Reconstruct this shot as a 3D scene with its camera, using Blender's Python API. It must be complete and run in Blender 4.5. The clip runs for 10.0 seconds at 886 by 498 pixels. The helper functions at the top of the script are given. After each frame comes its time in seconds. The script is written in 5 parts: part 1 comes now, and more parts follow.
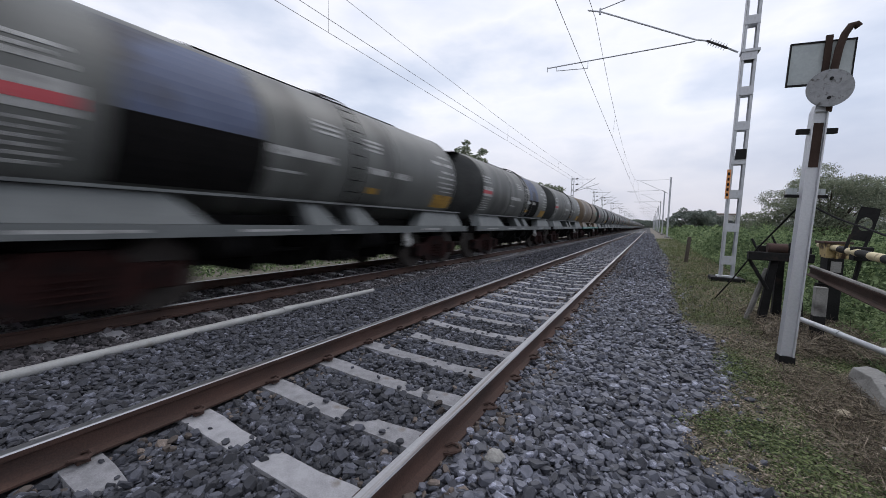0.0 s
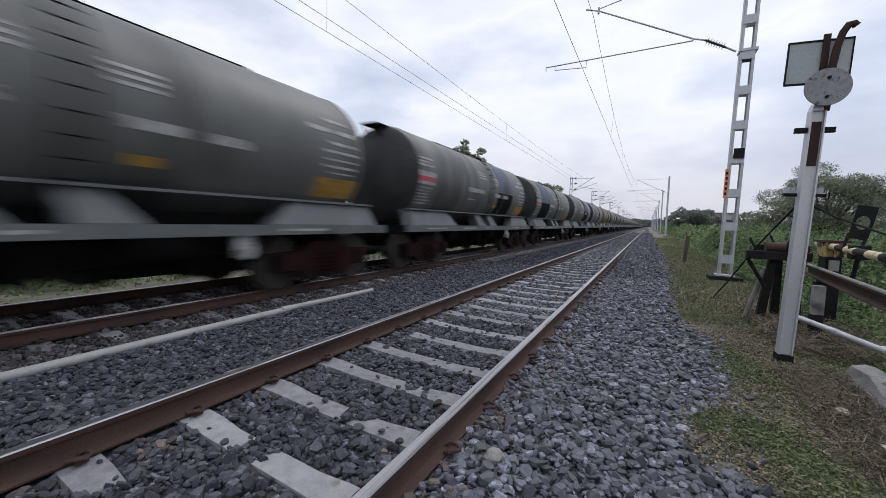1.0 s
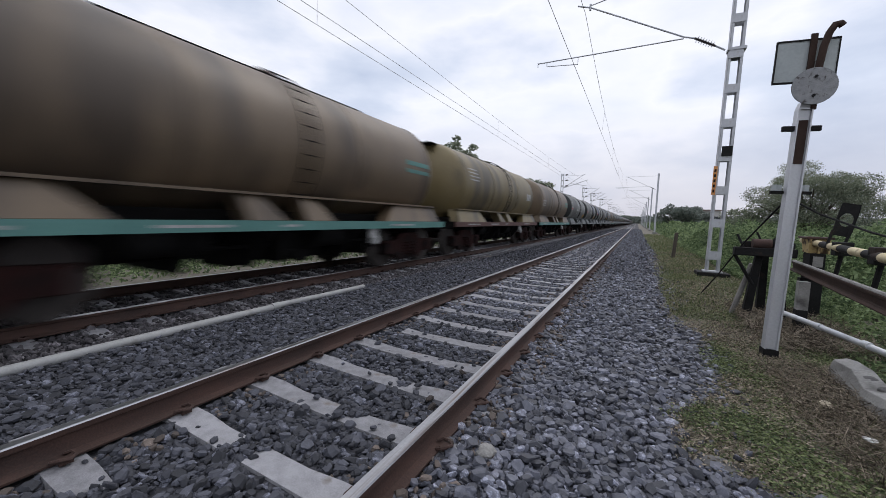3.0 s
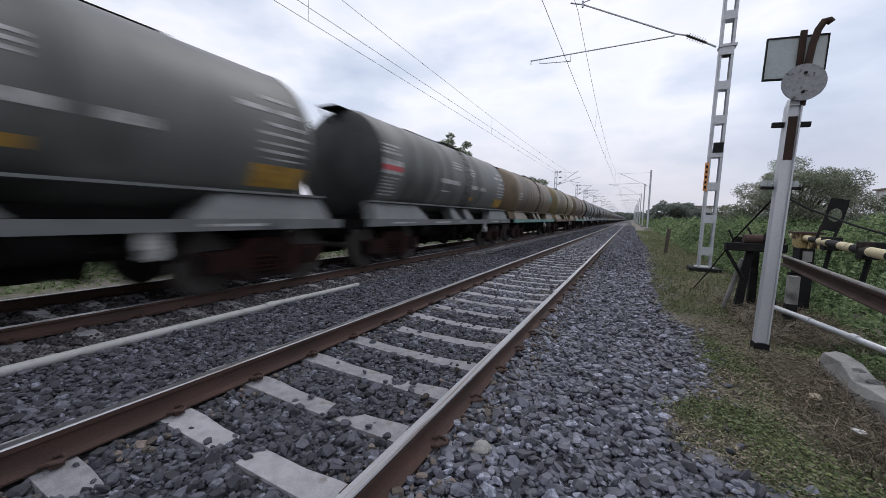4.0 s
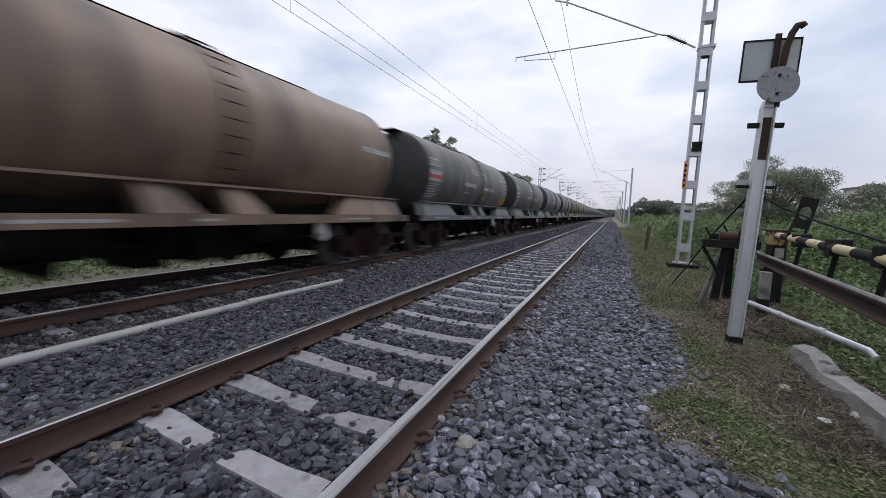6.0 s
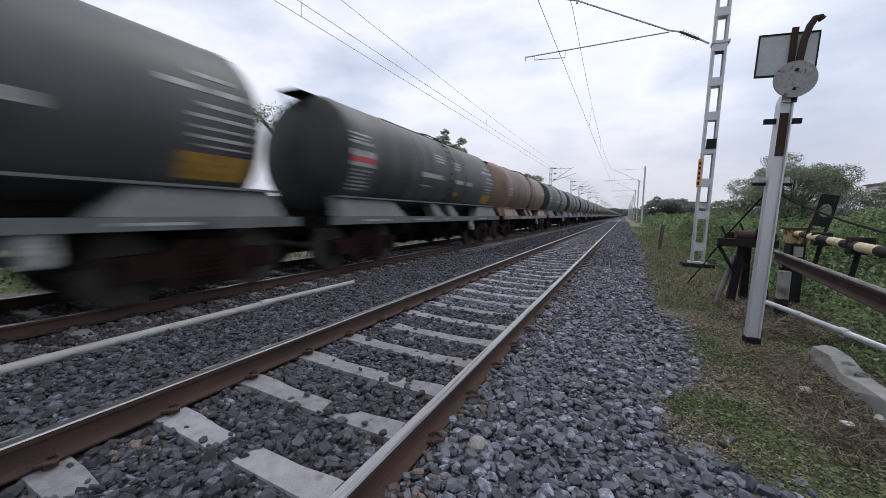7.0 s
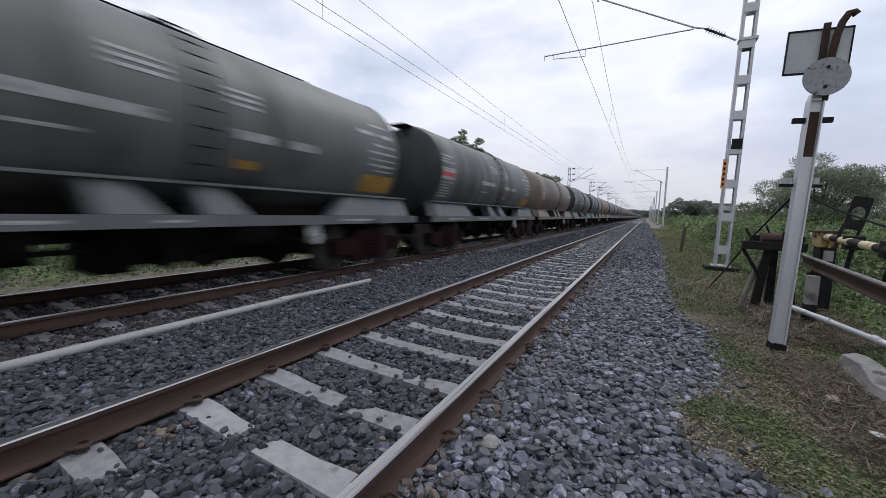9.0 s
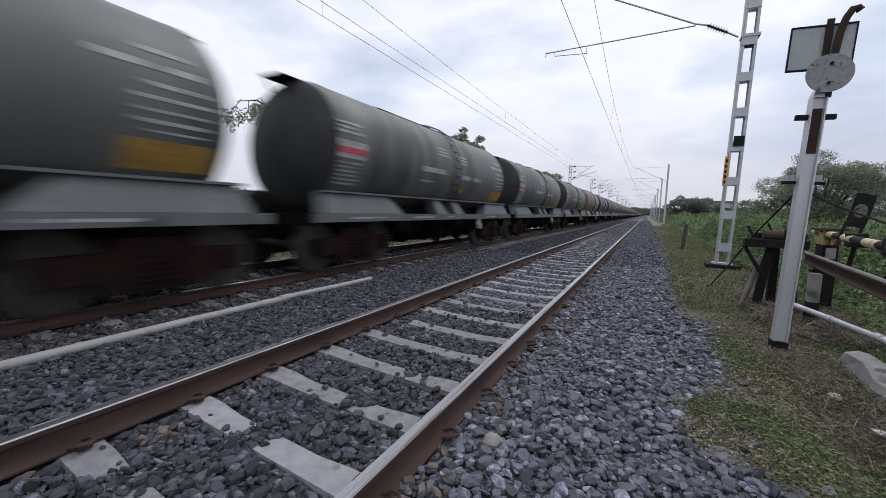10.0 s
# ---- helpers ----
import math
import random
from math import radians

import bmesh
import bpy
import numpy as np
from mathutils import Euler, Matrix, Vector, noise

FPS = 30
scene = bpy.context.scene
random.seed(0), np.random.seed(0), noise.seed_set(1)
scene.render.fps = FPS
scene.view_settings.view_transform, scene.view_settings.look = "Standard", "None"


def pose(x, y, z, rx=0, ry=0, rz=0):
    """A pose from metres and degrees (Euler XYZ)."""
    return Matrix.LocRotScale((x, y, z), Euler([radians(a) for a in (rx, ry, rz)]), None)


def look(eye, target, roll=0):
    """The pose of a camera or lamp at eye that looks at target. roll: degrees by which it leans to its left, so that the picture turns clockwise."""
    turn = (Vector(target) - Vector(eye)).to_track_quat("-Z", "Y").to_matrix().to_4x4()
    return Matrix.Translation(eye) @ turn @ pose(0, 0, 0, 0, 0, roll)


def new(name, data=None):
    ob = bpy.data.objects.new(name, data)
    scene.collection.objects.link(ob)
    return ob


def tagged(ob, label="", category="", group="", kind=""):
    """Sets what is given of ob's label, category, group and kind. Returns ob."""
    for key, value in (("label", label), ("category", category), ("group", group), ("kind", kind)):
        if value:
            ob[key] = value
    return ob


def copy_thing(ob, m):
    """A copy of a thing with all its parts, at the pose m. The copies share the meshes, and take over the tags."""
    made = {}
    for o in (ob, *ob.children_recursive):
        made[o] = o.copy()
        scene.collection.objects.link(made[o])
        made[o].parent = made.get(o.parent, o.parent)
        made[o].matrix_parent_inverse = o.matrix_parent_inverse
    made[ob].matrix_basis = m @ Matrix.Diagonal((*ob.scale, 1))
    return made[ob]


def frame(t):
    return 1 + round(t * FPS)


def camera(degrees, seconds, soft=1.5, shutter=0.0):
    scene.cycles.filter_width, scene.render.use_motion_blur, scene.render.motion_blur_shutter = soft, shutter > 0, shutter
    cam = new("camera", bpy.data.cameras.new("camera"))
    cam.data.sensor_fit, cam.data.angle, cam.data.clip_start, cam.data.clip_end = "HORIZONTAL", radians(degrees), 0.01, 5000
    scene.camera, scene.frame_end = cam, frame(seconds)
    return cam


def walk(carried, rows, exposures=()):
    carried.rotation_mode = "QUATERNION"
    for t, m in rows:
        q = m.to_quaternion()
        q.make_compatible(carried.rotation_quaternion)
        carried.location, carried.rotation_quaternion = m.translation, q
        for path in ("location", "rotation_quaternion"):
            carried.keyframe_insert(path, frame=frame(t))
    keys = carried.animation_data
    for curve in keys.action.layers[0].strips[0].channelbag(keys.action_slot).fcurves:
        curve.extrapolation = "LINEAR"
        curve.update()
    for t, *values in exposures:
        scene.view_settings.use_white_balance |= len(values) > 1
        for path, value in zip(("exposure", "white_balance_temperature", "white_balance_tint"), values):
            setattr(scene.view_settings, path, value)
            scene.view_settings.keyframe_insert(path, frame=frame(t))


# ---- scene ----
cam = camera(99.0, 10.0, soft=0.6, shutter=0.5)
PATH = [
    (0, (1.927, 0.013, 1.234), (0.9761, 1.7661, 1.0860), 1.73),
    (0.5, (1.926, 0.012, 1.232), (0.9843, 1.7713, 1.0872), 1.70),
    (1, (1.924, 0.014, 1.231), (0.9786, 1.7704, 1.0810), 1.64),
    (1.5, (1.922, 0.016, 1.231), (0.9879, 1.7781, 1.0739), 1.83),
    (2, (1.924, 0.021, 1.23), (0.9920, 1.7831, 1.0690), 1.87),
    (2.5, (1.918, 0.021, 1.231), (0.9969, 1.7891, 1.0655), 1.94),
    (4, (1.915, 0.027, 1.229), (1.0370, 1.8146, 1.0491), 1.43),
    (4.5, (1.918, 0.033, 1.23), (1.0584, 1.8282, 1.0358), 1.61),
    (5, (1.916, 0.033, 1.23), (1.1055, 1.8499, 1.0228), 1.91),
    (5.5, (1.915, 0.032, 1.232), (1.1195, 1.8563, 1.0296), 1.92),
    (7, (1.919, 0.025, 1.232), (1.0635, 1.8217, 1.0359), 1.22),
    (7.5, (1.922, 0.024, 1.23), (1.0358, 1.8059, 1.0324), 1.19),
    (8, (1.927, 0.019, 1.229), (1.0139, 1.7880, 1.0393), 1.24),
    (8.5, (1.929, 0.014, 1.23), (1.0111, 1.7802, 1.0379), 1.22),
    (9, (1.93, 0.011, 1.228), (0.9980, 1.7697, 1.0297), 1.66),
    (9.5, (1.928, 0.013, 1.227), (0.9944, 1.7707, 1.0275), 1.42),
    (10, (1.925, 0.014, 1.227), (0.9900, 1.7701, 1.0179), 1.59),
]
walk(cam, [(t, look(eye, target, roll)) for t, eye, target, roll in PATH], exposures=[(0, 0, 6360, 13), (10, 0, 6360, 13)])

# ---- world and light ----
def ramp(nodes, stops):
    r = nodes.new("ShaderNodeValToRGB")
    while len(r.color_ramp.elements) < len(stops):
        r.color_ramp.elements.new(0.5)
    for e, (p, c) in zip(r.color_ramp.elements, stops):
        e.position, e.color = p, (*c, 1) if len(c) == 3 else c
    return r


def make_world():
    w = bpy.data.worlds.new("overcast_sky")
    scene.world = w
    w.use_nodes = True
    n, l = w.node_tree.nodes, w.node_tree.links
    bg = n["Background"]
    sky = n.new("ShaderNodeTexSky")
    sky.sky_type, sky.sun_disc = "NISHITA", False
    sky.sun_elevation, sky.sun_rotation = radians(48), radians(10)
    dim = n.new("ShaderNodeMixRGB")
    dim.blend_type, dim.inputs[0].default_value = "MULTIPLY", 1
    dim.inputs[2].default_value = (0.09, 0.09, 0.09, 1)
    l.new(sky.outputs[0], dim.inputs[1])
    co = n.new("ShaderNodeTexCoord")
    mp = n.new("ShaderNodeMapping")
    mp.inputs["Scale"].default_value = (1.0, 1.0, 2.4)
    mp.inputs["Location"].default_value = (0.35, 0.1, 0.2)
    l.new(co.outputs["Generated"], mp.inputs[0])
    noi = n.new("ShaderNodeTexNoise")
    noi.inputs["Scale"].default_value, noi.inputs["Detail"].default_value = 2.1, 6
    noi.inputs["Roughness"].default_value = 0.5
    l.new(mp.outputs[0], noi.inputs["Vector"])
    clouds = ramp(n, [(0.30, (0.55, 0.64, 0.80)), (0.44, (0.80, 0.87, 0.99)), (0.55, (1.08, 1.10, 1.15)), (0.72, (0.84, 0.90, 1.02))])
    l.new(noi.outputs["Fac"], clouds.inputs[0])
    mix = n.new("ShaderNodeMixRGB")
    mix.inputs[0].default_value = 0.88
    l.new(dim.outputs[0], mix.inputs[1])
    l.new(clouds.outputs[0], mix.inputs[2])
    sep = n.new("ShaderNodeSeparateXYZ")
    l.new(co.outputs["Generated"], sep.inputs[0])
    band = n.new("ShaderNodeMapRange")
    band.inputs["From Min"].default_value, band.inputs["From Max"].default_value = 0.0, 0.26
    band.inputs["To Min"].default_value, band.inputs["To Max"].default_value = 0.85, 0.0
    l.new(sep.outputs["Z"], band.inputs["Value"])
    low = n.new("ShaderNodeMixRGB")
    low.inputs[2].default_value = (0.62, 0.62, 0.69, 1)
    l.new(band.outputs[0], low.inputs[0])
    l.new(mix.outputs[0], low.inputs[1])
    l.new(low.outputs[0], bg.inputs[0])
    # an overcast sky is brightest overhead
    zen = n.new("ShaderNodeMapRange")
    zen.interpolation_type = "SMOOTHSTEP"
    zen.inputs["From Min"].default_value, zen.inputs["From Max"].default_value = 0.40, 1.0
    zen.inputs["To Min"].default_value, zen.inputs["To Max"].default_value = 0.96, 1.35
    l.new(sep.outputs["Z"], zen.inputs["Value"])
    l.new(zen.outputs[0], bg.inputs[1])


make_world()
sun_data = bpy.data.lights.new("sun", "SUN")
sun_data.energy, sun_data.angle, sun_data.color = 0.7, radians(30), (1.0, 0.97, 0.92)
sun = new("sun", sun_data)
sun.matrix_world = look((6, 40, 60), (0, 0, 0))
scene.view_settings.exposure = 0.0


# ---- materials ----
def material(name, dark, light, scale=8.0, fine=60.0, rough=0.8, metal=0.0, bump=0.3, stretch=(1, 1, 1), spots=None, island=0.0, per_object=0.0, spot_scale=2.0, spot_cut=0.58, spec=0.5, stops=None):
    """Two scales of noise between two colours, stains of a third one, and relief."""
    m = bpy.data.materials.new(name)
    m.use_nodes = True
    n, l = m.node_tree.nodes, m.node_tree.links
    p = n["Principled BSDF"]
    p.inputs["Metallic"].default_value = metal
    p.inputs["Specular IOR Level"].default_value = spec
    co = n.new("ShaderNodeTexCoord")
    mp = n.new("ShaderNodeMapping")
    mp.inputs["Scale"].default_value = stretch
    l.new(co.outputs["Object"], mp.inputs[0])
    a, b = n.new("ShaderNodeTexNoise"), n.new("ShaderNodeTexNoise")
    a.inputs["Scale"].default_value, a.inputs["Detail"].default_value = scale, 5
    b.inputs["Scale"].default_value, b.inputs["Detail"].default_value = fine, 3
    l.new(mp.outputs[0], a.inputs["Vector"])
    l.new(co.outputs["Object"], b.inputs["Vector"])
    mixf = n.new("ShaderNodeMath")
    mixf.operation = "MULTIPLY_ADD"
    mixf.inputs[1].default_value = 0.35
    l.new(b.outputs["Fac"], mixf.inputs[0])
    sub = n.new("ShaderNodeMath")
    sub.operation = "MULTIPLY"
    sub.inputs[1].default_value = 0.65
    l.new(a.outputs["Fac"], sub.inputs[0])
    l.new(sub.outputs[0], mixf.inputs[2])
    last = mixf.outputs[0]
    if island or per_object:
        src = n.new("ShaderNodeNewGeometry").outputs["Random Per Island"] if island else n.new("ShaderNodeObjectInfo").outputs["Random"]
        sh = n.new("ShaderNodeMath")
        sh.operation = "MULTIPLY_ADD"
        sh.inputs[1].default_value = island or per_object
        l.new(src, sh.inputs[0])
        off = n.new("ShaderNodeMath")
        off.operation = "SUBTRACT"
        off.inputs[1].default_value = (island or per_object) / 2
        l.new(last, off.inputs[0])
        l.new(off.outputs[0], sh.inputs[2])
        last = sh.outputs[0]
    r = ramp(n, stops or [(0.3, dark), (0.7, light)])
    l.new(last, r.inputs[0])
    col = r.outputs[0]
    if spots:
        s = n.new("ShaderNodeTexNoise")
        s.inputs["Scale"].default_value, s.inputs["Detail"].default_value = spot_scale, 6
        l.new(mp.outputs[0], s.inputs["Vector"])
        cut = ramp(n, [(spot_cut, (0, 0, 0)), (spot_cut + 0.12, (1, 1, 1))])
        l.new(s.outputs["Fac"], cut.inputs[0])
        mx = n.new("ShaderNodeMixRGB")
        mx.inputs[2].default_value = (*spots, 1)
        l.new(cut.outputs[0], mx.inputs[0])
        l.new(col, mx.inputs[1])
        col = mx.outputs[0]
    l.new(col, p.inputs["Base Color"])
    rr = n.new("ShaderNodeMapRange")
    rr.inputs["To Min"].default_value, rr.inputs["To Max"].default_value = max(0.05, rough - 0.12), min(1, rough + 0.12)
    l.new(a.outputs["Fac"], rr.inputs["Value"])
    l.new(rr.outputs[0], p.inputs["Roughness"])
    if bump:
        bp = n.new("ShaderNodeBump")
        bp.inputs["Strength"].default_value, bp.inputs["Distance"].default_value = bump, 0.4 / fine
        l.new(b.outputs["Fac"], bp.inputs["Height"])
        l.new(bp.outputs[0], p.inputs["Normal"])
    return m


def stone_stops(k, warm=0.0):
    """Mostly dark broken faces, with a few pale stones among them."""
    tones = ((0.02, 0.024), (0.40, 0.058), (0.74, 0.104), (0.90, 0.15), (0.97, 0.30))
    return [(p, (c * k * (0.965 + warm), c * k, c * k * (1.22 - 1.3 * warm))) for p, c in tones]


DULL = (0.05, 0.05, 0.055)
STONE = material("ballast_stone", DULL, DULL, 30, 160, 0.62, bump=0.35, island=0.85, stops=stone_stops(1.12))
# the tones of STONE at a lower factor
STONE_DARKER = material("darker_ballast_stone", DULL, DULL, 30, 160, 0.8, bump=0.35, island=0.85, stops=stone_stops(0.66))
STONE_DUSTY = material("dusty_ballast_stone", DULL, DULL, 30, 160, 0.9, bump=0.35, island=0.8, stops=stone_stops(0.85, 0.12))
STONE_RUST = material("rust_stained_stone", DULL, DULL, 30, 160, 0.9, bump=0.35, island=0.8, stops=stone_stops(0.95, 0.28))
# near-black, so the shade in the gaps between stones is in the colour
BED = material("ballast_bed", (0.012, 0.012, 0.015), (0.055, 0.055, 0.064), 22, 40, 0.95, bump=1.0, spots=(0.12, 0.10, 0.08), spot_scale=0.6)
EARTH = material("earth_and_dry_grass", (0.07, 0.061, 0.049), (0.22, 0.192, 0.15), 3.2, 55, 0.95, bump=1.0, spots=(0.075, 0.085, 0.036), spot_scale=0.9, spot_cut=0.56)
CONCRETE = material("sleeper_concrete", (0.15, 0.148, 0.155), (0.31, 0.306, 0.318), 11, 120, 0.9, bump=0.5, per_object=0.25, spots=(0.15, 0.13, 0.115), spot_scale=6, spot_cut=0.62)
PLINTH = material("weathered_concrete", (0.14, 0.135, 0.125), (0.34, 0.33, 0.31), 5, 60, 0.92, bump=0.6, spots=(0.07, 0.065, 0.06), spot_scale=3, spot_cut=0.6)
GRIME = material("stained_footing", (0.05, 0.048, 0.045), (0.15, 0.145, 0.14), 5, 60, 0.9, bump=0.5)
PIPE = material("pale_plastic_pipe", (0.24, 0.24, 0.235), (0.36, 0.36, 0.35), 6, 70, 0.6, bump=0.1, spots=(0.2, 0.19, 0.17), spot_scale=4, spot_cut=0.62)
RUST = material("rusted_rail_steel", (0.024, 0.0128, 0.0095), (0.080, 0.041, 0.030), 7, 90, 0.85, 0.0, bump=0.4, stretch=(1, 0.3, 1))
HEAD = material("worn_rail_head", (0.28, 0.28, 0.29), (0.42, 0.42, 0.43), 5, 60, 0.38, 1.0, bump=0.05, stretch=(6, 0.2, 1), spots=(0.17, 0.135, 0.115), spot_scale=3, spot_cut=0.50)
GALV = material("galvanised_steel", (0.36, 0.37, 0.39), (0.55, 0.56, 0.58), 4, 50, 0.55, 0.35, bump=0.08, spots=(0.27, 0.25, 0.23), spot_scale=3, spot_cut=0.63)
SILVER = material("aluminium_paint", (0.44, 0.45, 0.47), (0.62, 0.63, 0.64), 3, 60, 0.45, 0.35, bump=0.12, stretch=(1, 1, 0.2), spots=(0.22, 0.19, 0.17), spot_scale=4, spot_cut=0.66)
BROWN = material("brown_primer", (0.028, 0.018, 0.014), (0.065, 0.042, 0.034), 6, 60, 0.85, bump=0.3, spec=0.15)
PLATE = material("grey_back_of_plate", (0.30, 0.33, 0.33), (0.44, 0.47, 0.46), 3, 50, 0.6, 0.1, bump=0.1, spots=(0.24, 0.23, 0.2), spot_scale=4, spot_cut=0.62)
DISC = material("pitted_grey_disc", (0.19, 0.195, 0.20), (0.33, 0.335, 0.34), 22, 90, 0.75, 0.2, bump=0.7, spots=(0.07, 0.065, 0.06), spot_scale=26, spot_cut=0.60)
BLACK = material("sooty_black_paint", (0.006, 0.006, 0.006), (0.022, 0.021, 0.021), 6, 60, 0.8, bump=0.4, spots=(0.04, 0.028, 0.022), spot_scale=5, spot_cut=0.62, spec=0.2)
YELLOW = material("faded_yellow_paint", (0.42, 0.34, 0.18), (0.62, 0.54, 0.34), 5, 60, 0.65, bump=0.2, spots=(0.16, 0.10, 0.05), spot_scale=6, spot_cut=0.62)
YELLOW_RUST = material("rusting_yellow_paint", (0.30, 0.21, 0.08), (0.52, 0.40, 0.19), 9, 60, 0.75, bump=0.3, spots=(0.06, 0.035, 0.022), spot_scale=11, spot_cut=0.50)
WHITE = material("white_road_paint", (0.5, 0.5, 0.48), (0.75, 0.75, 0.72), 5, 60, 0.7, bump=0.1)
ORANGE = material("orange_number_plate", (0.55, 0.22, 0.06), (0.72, 0.32, 0.10), 5, 60, 0.6, bump=0.05)
WIRE = material("copper_wire", (0.12, 0.115, 0.11), (0.2, 0.19, 0.185), 5, 50, 0.5, 0.6, bump=0)
INSUL = material("brown_porcelain", (0.035, 0.03, 0.03), (0.07, 0.06, 0.06), 5, 50, 0.25, bump=0)
BARK = material("bark", (0.045, 0.035, 0.028), (0.12, 0.10, 0.08), 12, 60, 0.95, bump=1.0, stretch=(1, 1, 0.3))
LEAF = material("mixed_foliage", (0.055, 0.090, 0.040), (0.27, 0.345, 0.17), 0.7, 9, 0.75, bump=0, island=0.5, spec=0.25)
# grey-green crowns, lightened so that some haze is in the colour
LEAF_DARK = material("haze_paled_tree_foliage", (0.12, 0.142, 0.10), (0.31, 0.335, 0.24), 0.5, 6, 0.8, bump=0, island=0.5, spec=0.2)
# distance haze is put into this colour: far leaves are paler and greyer
LEAF_FAR = material("haze_paled_far_foliage", (0.13, 0.155, 0.135), (0.25, 0.275, 0.235), 0.3, 3, 0.9, bump=0, island=0.5, spec=0.1)
GRASS = material("verge_grass", (0.065, 0.095, 0.035), (0.24, 0.235, 0.13), 1.2, 14, 0.85, bump=0, island=0.7, spec=0.2)
for leafy in (LEAF, LEAF_DARK, LEAF_FAR, GRASS):
    # thin leaves let part of the light through
    n, l = leafy.node_tree.nodes, leafy.node_tree.links
    p, out = n["Principled BSDF"], n["Material Output"]
    tr, mx = n.new("ShaderNodeBsdfTranslucent"), n.new("ShaderNodeMixShader")
    mx.inputs[0].default_value = 0.38
    l.new(p.inputs["Base Color"].links[0].from_socket, tr.inputs["Color"])
    l.new(p.outputs[0], mx.inputs[1])
    l.new(tr.outputs[0], mx.inputs[2])
    l.new(mx.outputs[0], out.inputs["Surface"])
WALLPAINT = material("pale_house_wall", (0.40, 0.39, 0.37), (0.55, 0.54, 0.52), 0.6, 9, 0.9, bump=0.1, spots=(0.28, 0.26, 0.24), spot_scale=0.5, spot_cut=0.6)
ROOF = material("brown_sheet_roof", (0.14, 0.11, 0.09), (0.24, 0.19, 0.16), 0.8, 9, 0.85, bump=0.2)
PANE = material("dark_window", (0.03, 0.035, 0.04), (0.06, 0.065, 0.07), 1, 9, 0.2, bump=0)
# near-black: grime, with the shade under the wagons put into the colour
UNDER = material("near_black_grime_and_shade", (0.004, 0.004, 0.004), (0.013, 0.012, 0.012), 5, 40, 0.95, bump=0.4, spec=0.08)
BOGIE = material("red_oxide_bogie", (0.008, 0.005, 0.005), (0.042, 0.017, 0.015), 4, 40, 0.9, bump=0.4, spots=(0.012, 0.010, 0.010), spot_scale=2.5, spot_cut=0.50, spec=0.1)
WHEEL = material("wheel_steel", (0.03, 0.025, 0.022), (0.07, 0.06, 0.055), 5, 40, 0.7, 0.4, bump=0.2)
MARK = material("white_stencil_paint", (0.28, 0.28, 0.27), (0.46, 0.46, 0.45), 3, 30, 0.75, bump=0, spots=(0.12, 0.122, 0.115), spot_scale=7, spot_cut=0.52)
RED = material("red_warning_band", (0.38, 0.055, 0.07), (0.52, 0.09, 0.10), 3, 30, 0.7, bump=0)
AMBER = material("amber_panel", (0.27, 0.145, 0.02), (0.42, 0.25, 0.045), 3, 30, 0.7, bump=0, spots=(0.14, 0.09, 0.03), spot_scale=6, spot_cut=0.55)
TEAL = material("teal_stencil_paint", (0.06, 0.16, 0.145), (0.11, 0.25, 0.22), 3, 30, 0.7, bump=0)
BLUE = material("blue_patch", (0.05, 0.065, 0.12), (0.10, 0.12, 0.19), 1.5, 30, 0.7, bump=0, spots=(0.05, 0.05, 0.06), spot_scale=1.2, spot_cut=0.5)


GREYFRAME = material("grimy_grey_frame_paint", (0.075, 0.083, 0.083), (0.15, 0.16, 0.16), 3, 30, 0.7, bump=0.1, spots=(0.045, 0.047, 0.047), spot_scale=1.5, spot_cut=0.55)
REDFRAME = material("red_brown_frame_paint", (0.065, 0.032, 0.027), (0.12, 0.06, 0.05), 3, 30, 0.75, bump=0.1)


def tank_paint(name, dark, light, stain):
    return material(name, dark, light, 0.9, 26, 0.50, 0.05, bump=0.06, stretch=(0.6, 1.3, 0.35), spots=stain, spot_scale=0.8, spot_cut=0.52, spec=0.5)


# ends of grey tanks: body paint darkened, their shade put into the colour
END_SHADE = material("shade_darkened_tank_end", (0.022, 0.023, 0.023), (0.058, 0.060, 0.058), 1.2, 26, 0.8, bump=0.06, spec=0.2)
PAINTS = {
    "grey": (tank_paint("grey_tank_paint", (0.070, 0.073, 0.069), (0.140, 0.143, 0.134), (0.050, 0.051, 0.047)), "grime-streaked grey"),
    "dark": (tank_paint("dark_grey_tank_paint", (0.040, 0.044, 0.044), (0.078, 0.083, 0.082), (0.030, 0.031, 0.031)), "sooty dark grey"),
    "yellow": (tank_paint("dirty_yellow_tank_paint", (0.110, 0.084, 0.036), (0.194, 0.150, 0.069), (0.065, 0.050, 0.028)), "oil-stained mustard yellow"),
    "brown": (tank_paint("brown_tank_paint", (0.096, 0.067, 0.040), (0.159, 0.114, 0.071), (0.060, 0.043, 0.029)), "dusty brown"),
    "dust": (tank_paint("dust_brown_tank_paint", (0.107, 0.086, 0.065), (0.176, 0.146, 0.114), (0.069, 0.057, 0.045)), "dusty fawn-brown"),
    "tan": (tank_paint("tan_tank_paint", (0.131, 0.086, 0.058), (0.227, 0.155, 0.107), (0.083, 0.058, 0.045)), "dusty orange-tan"),
}


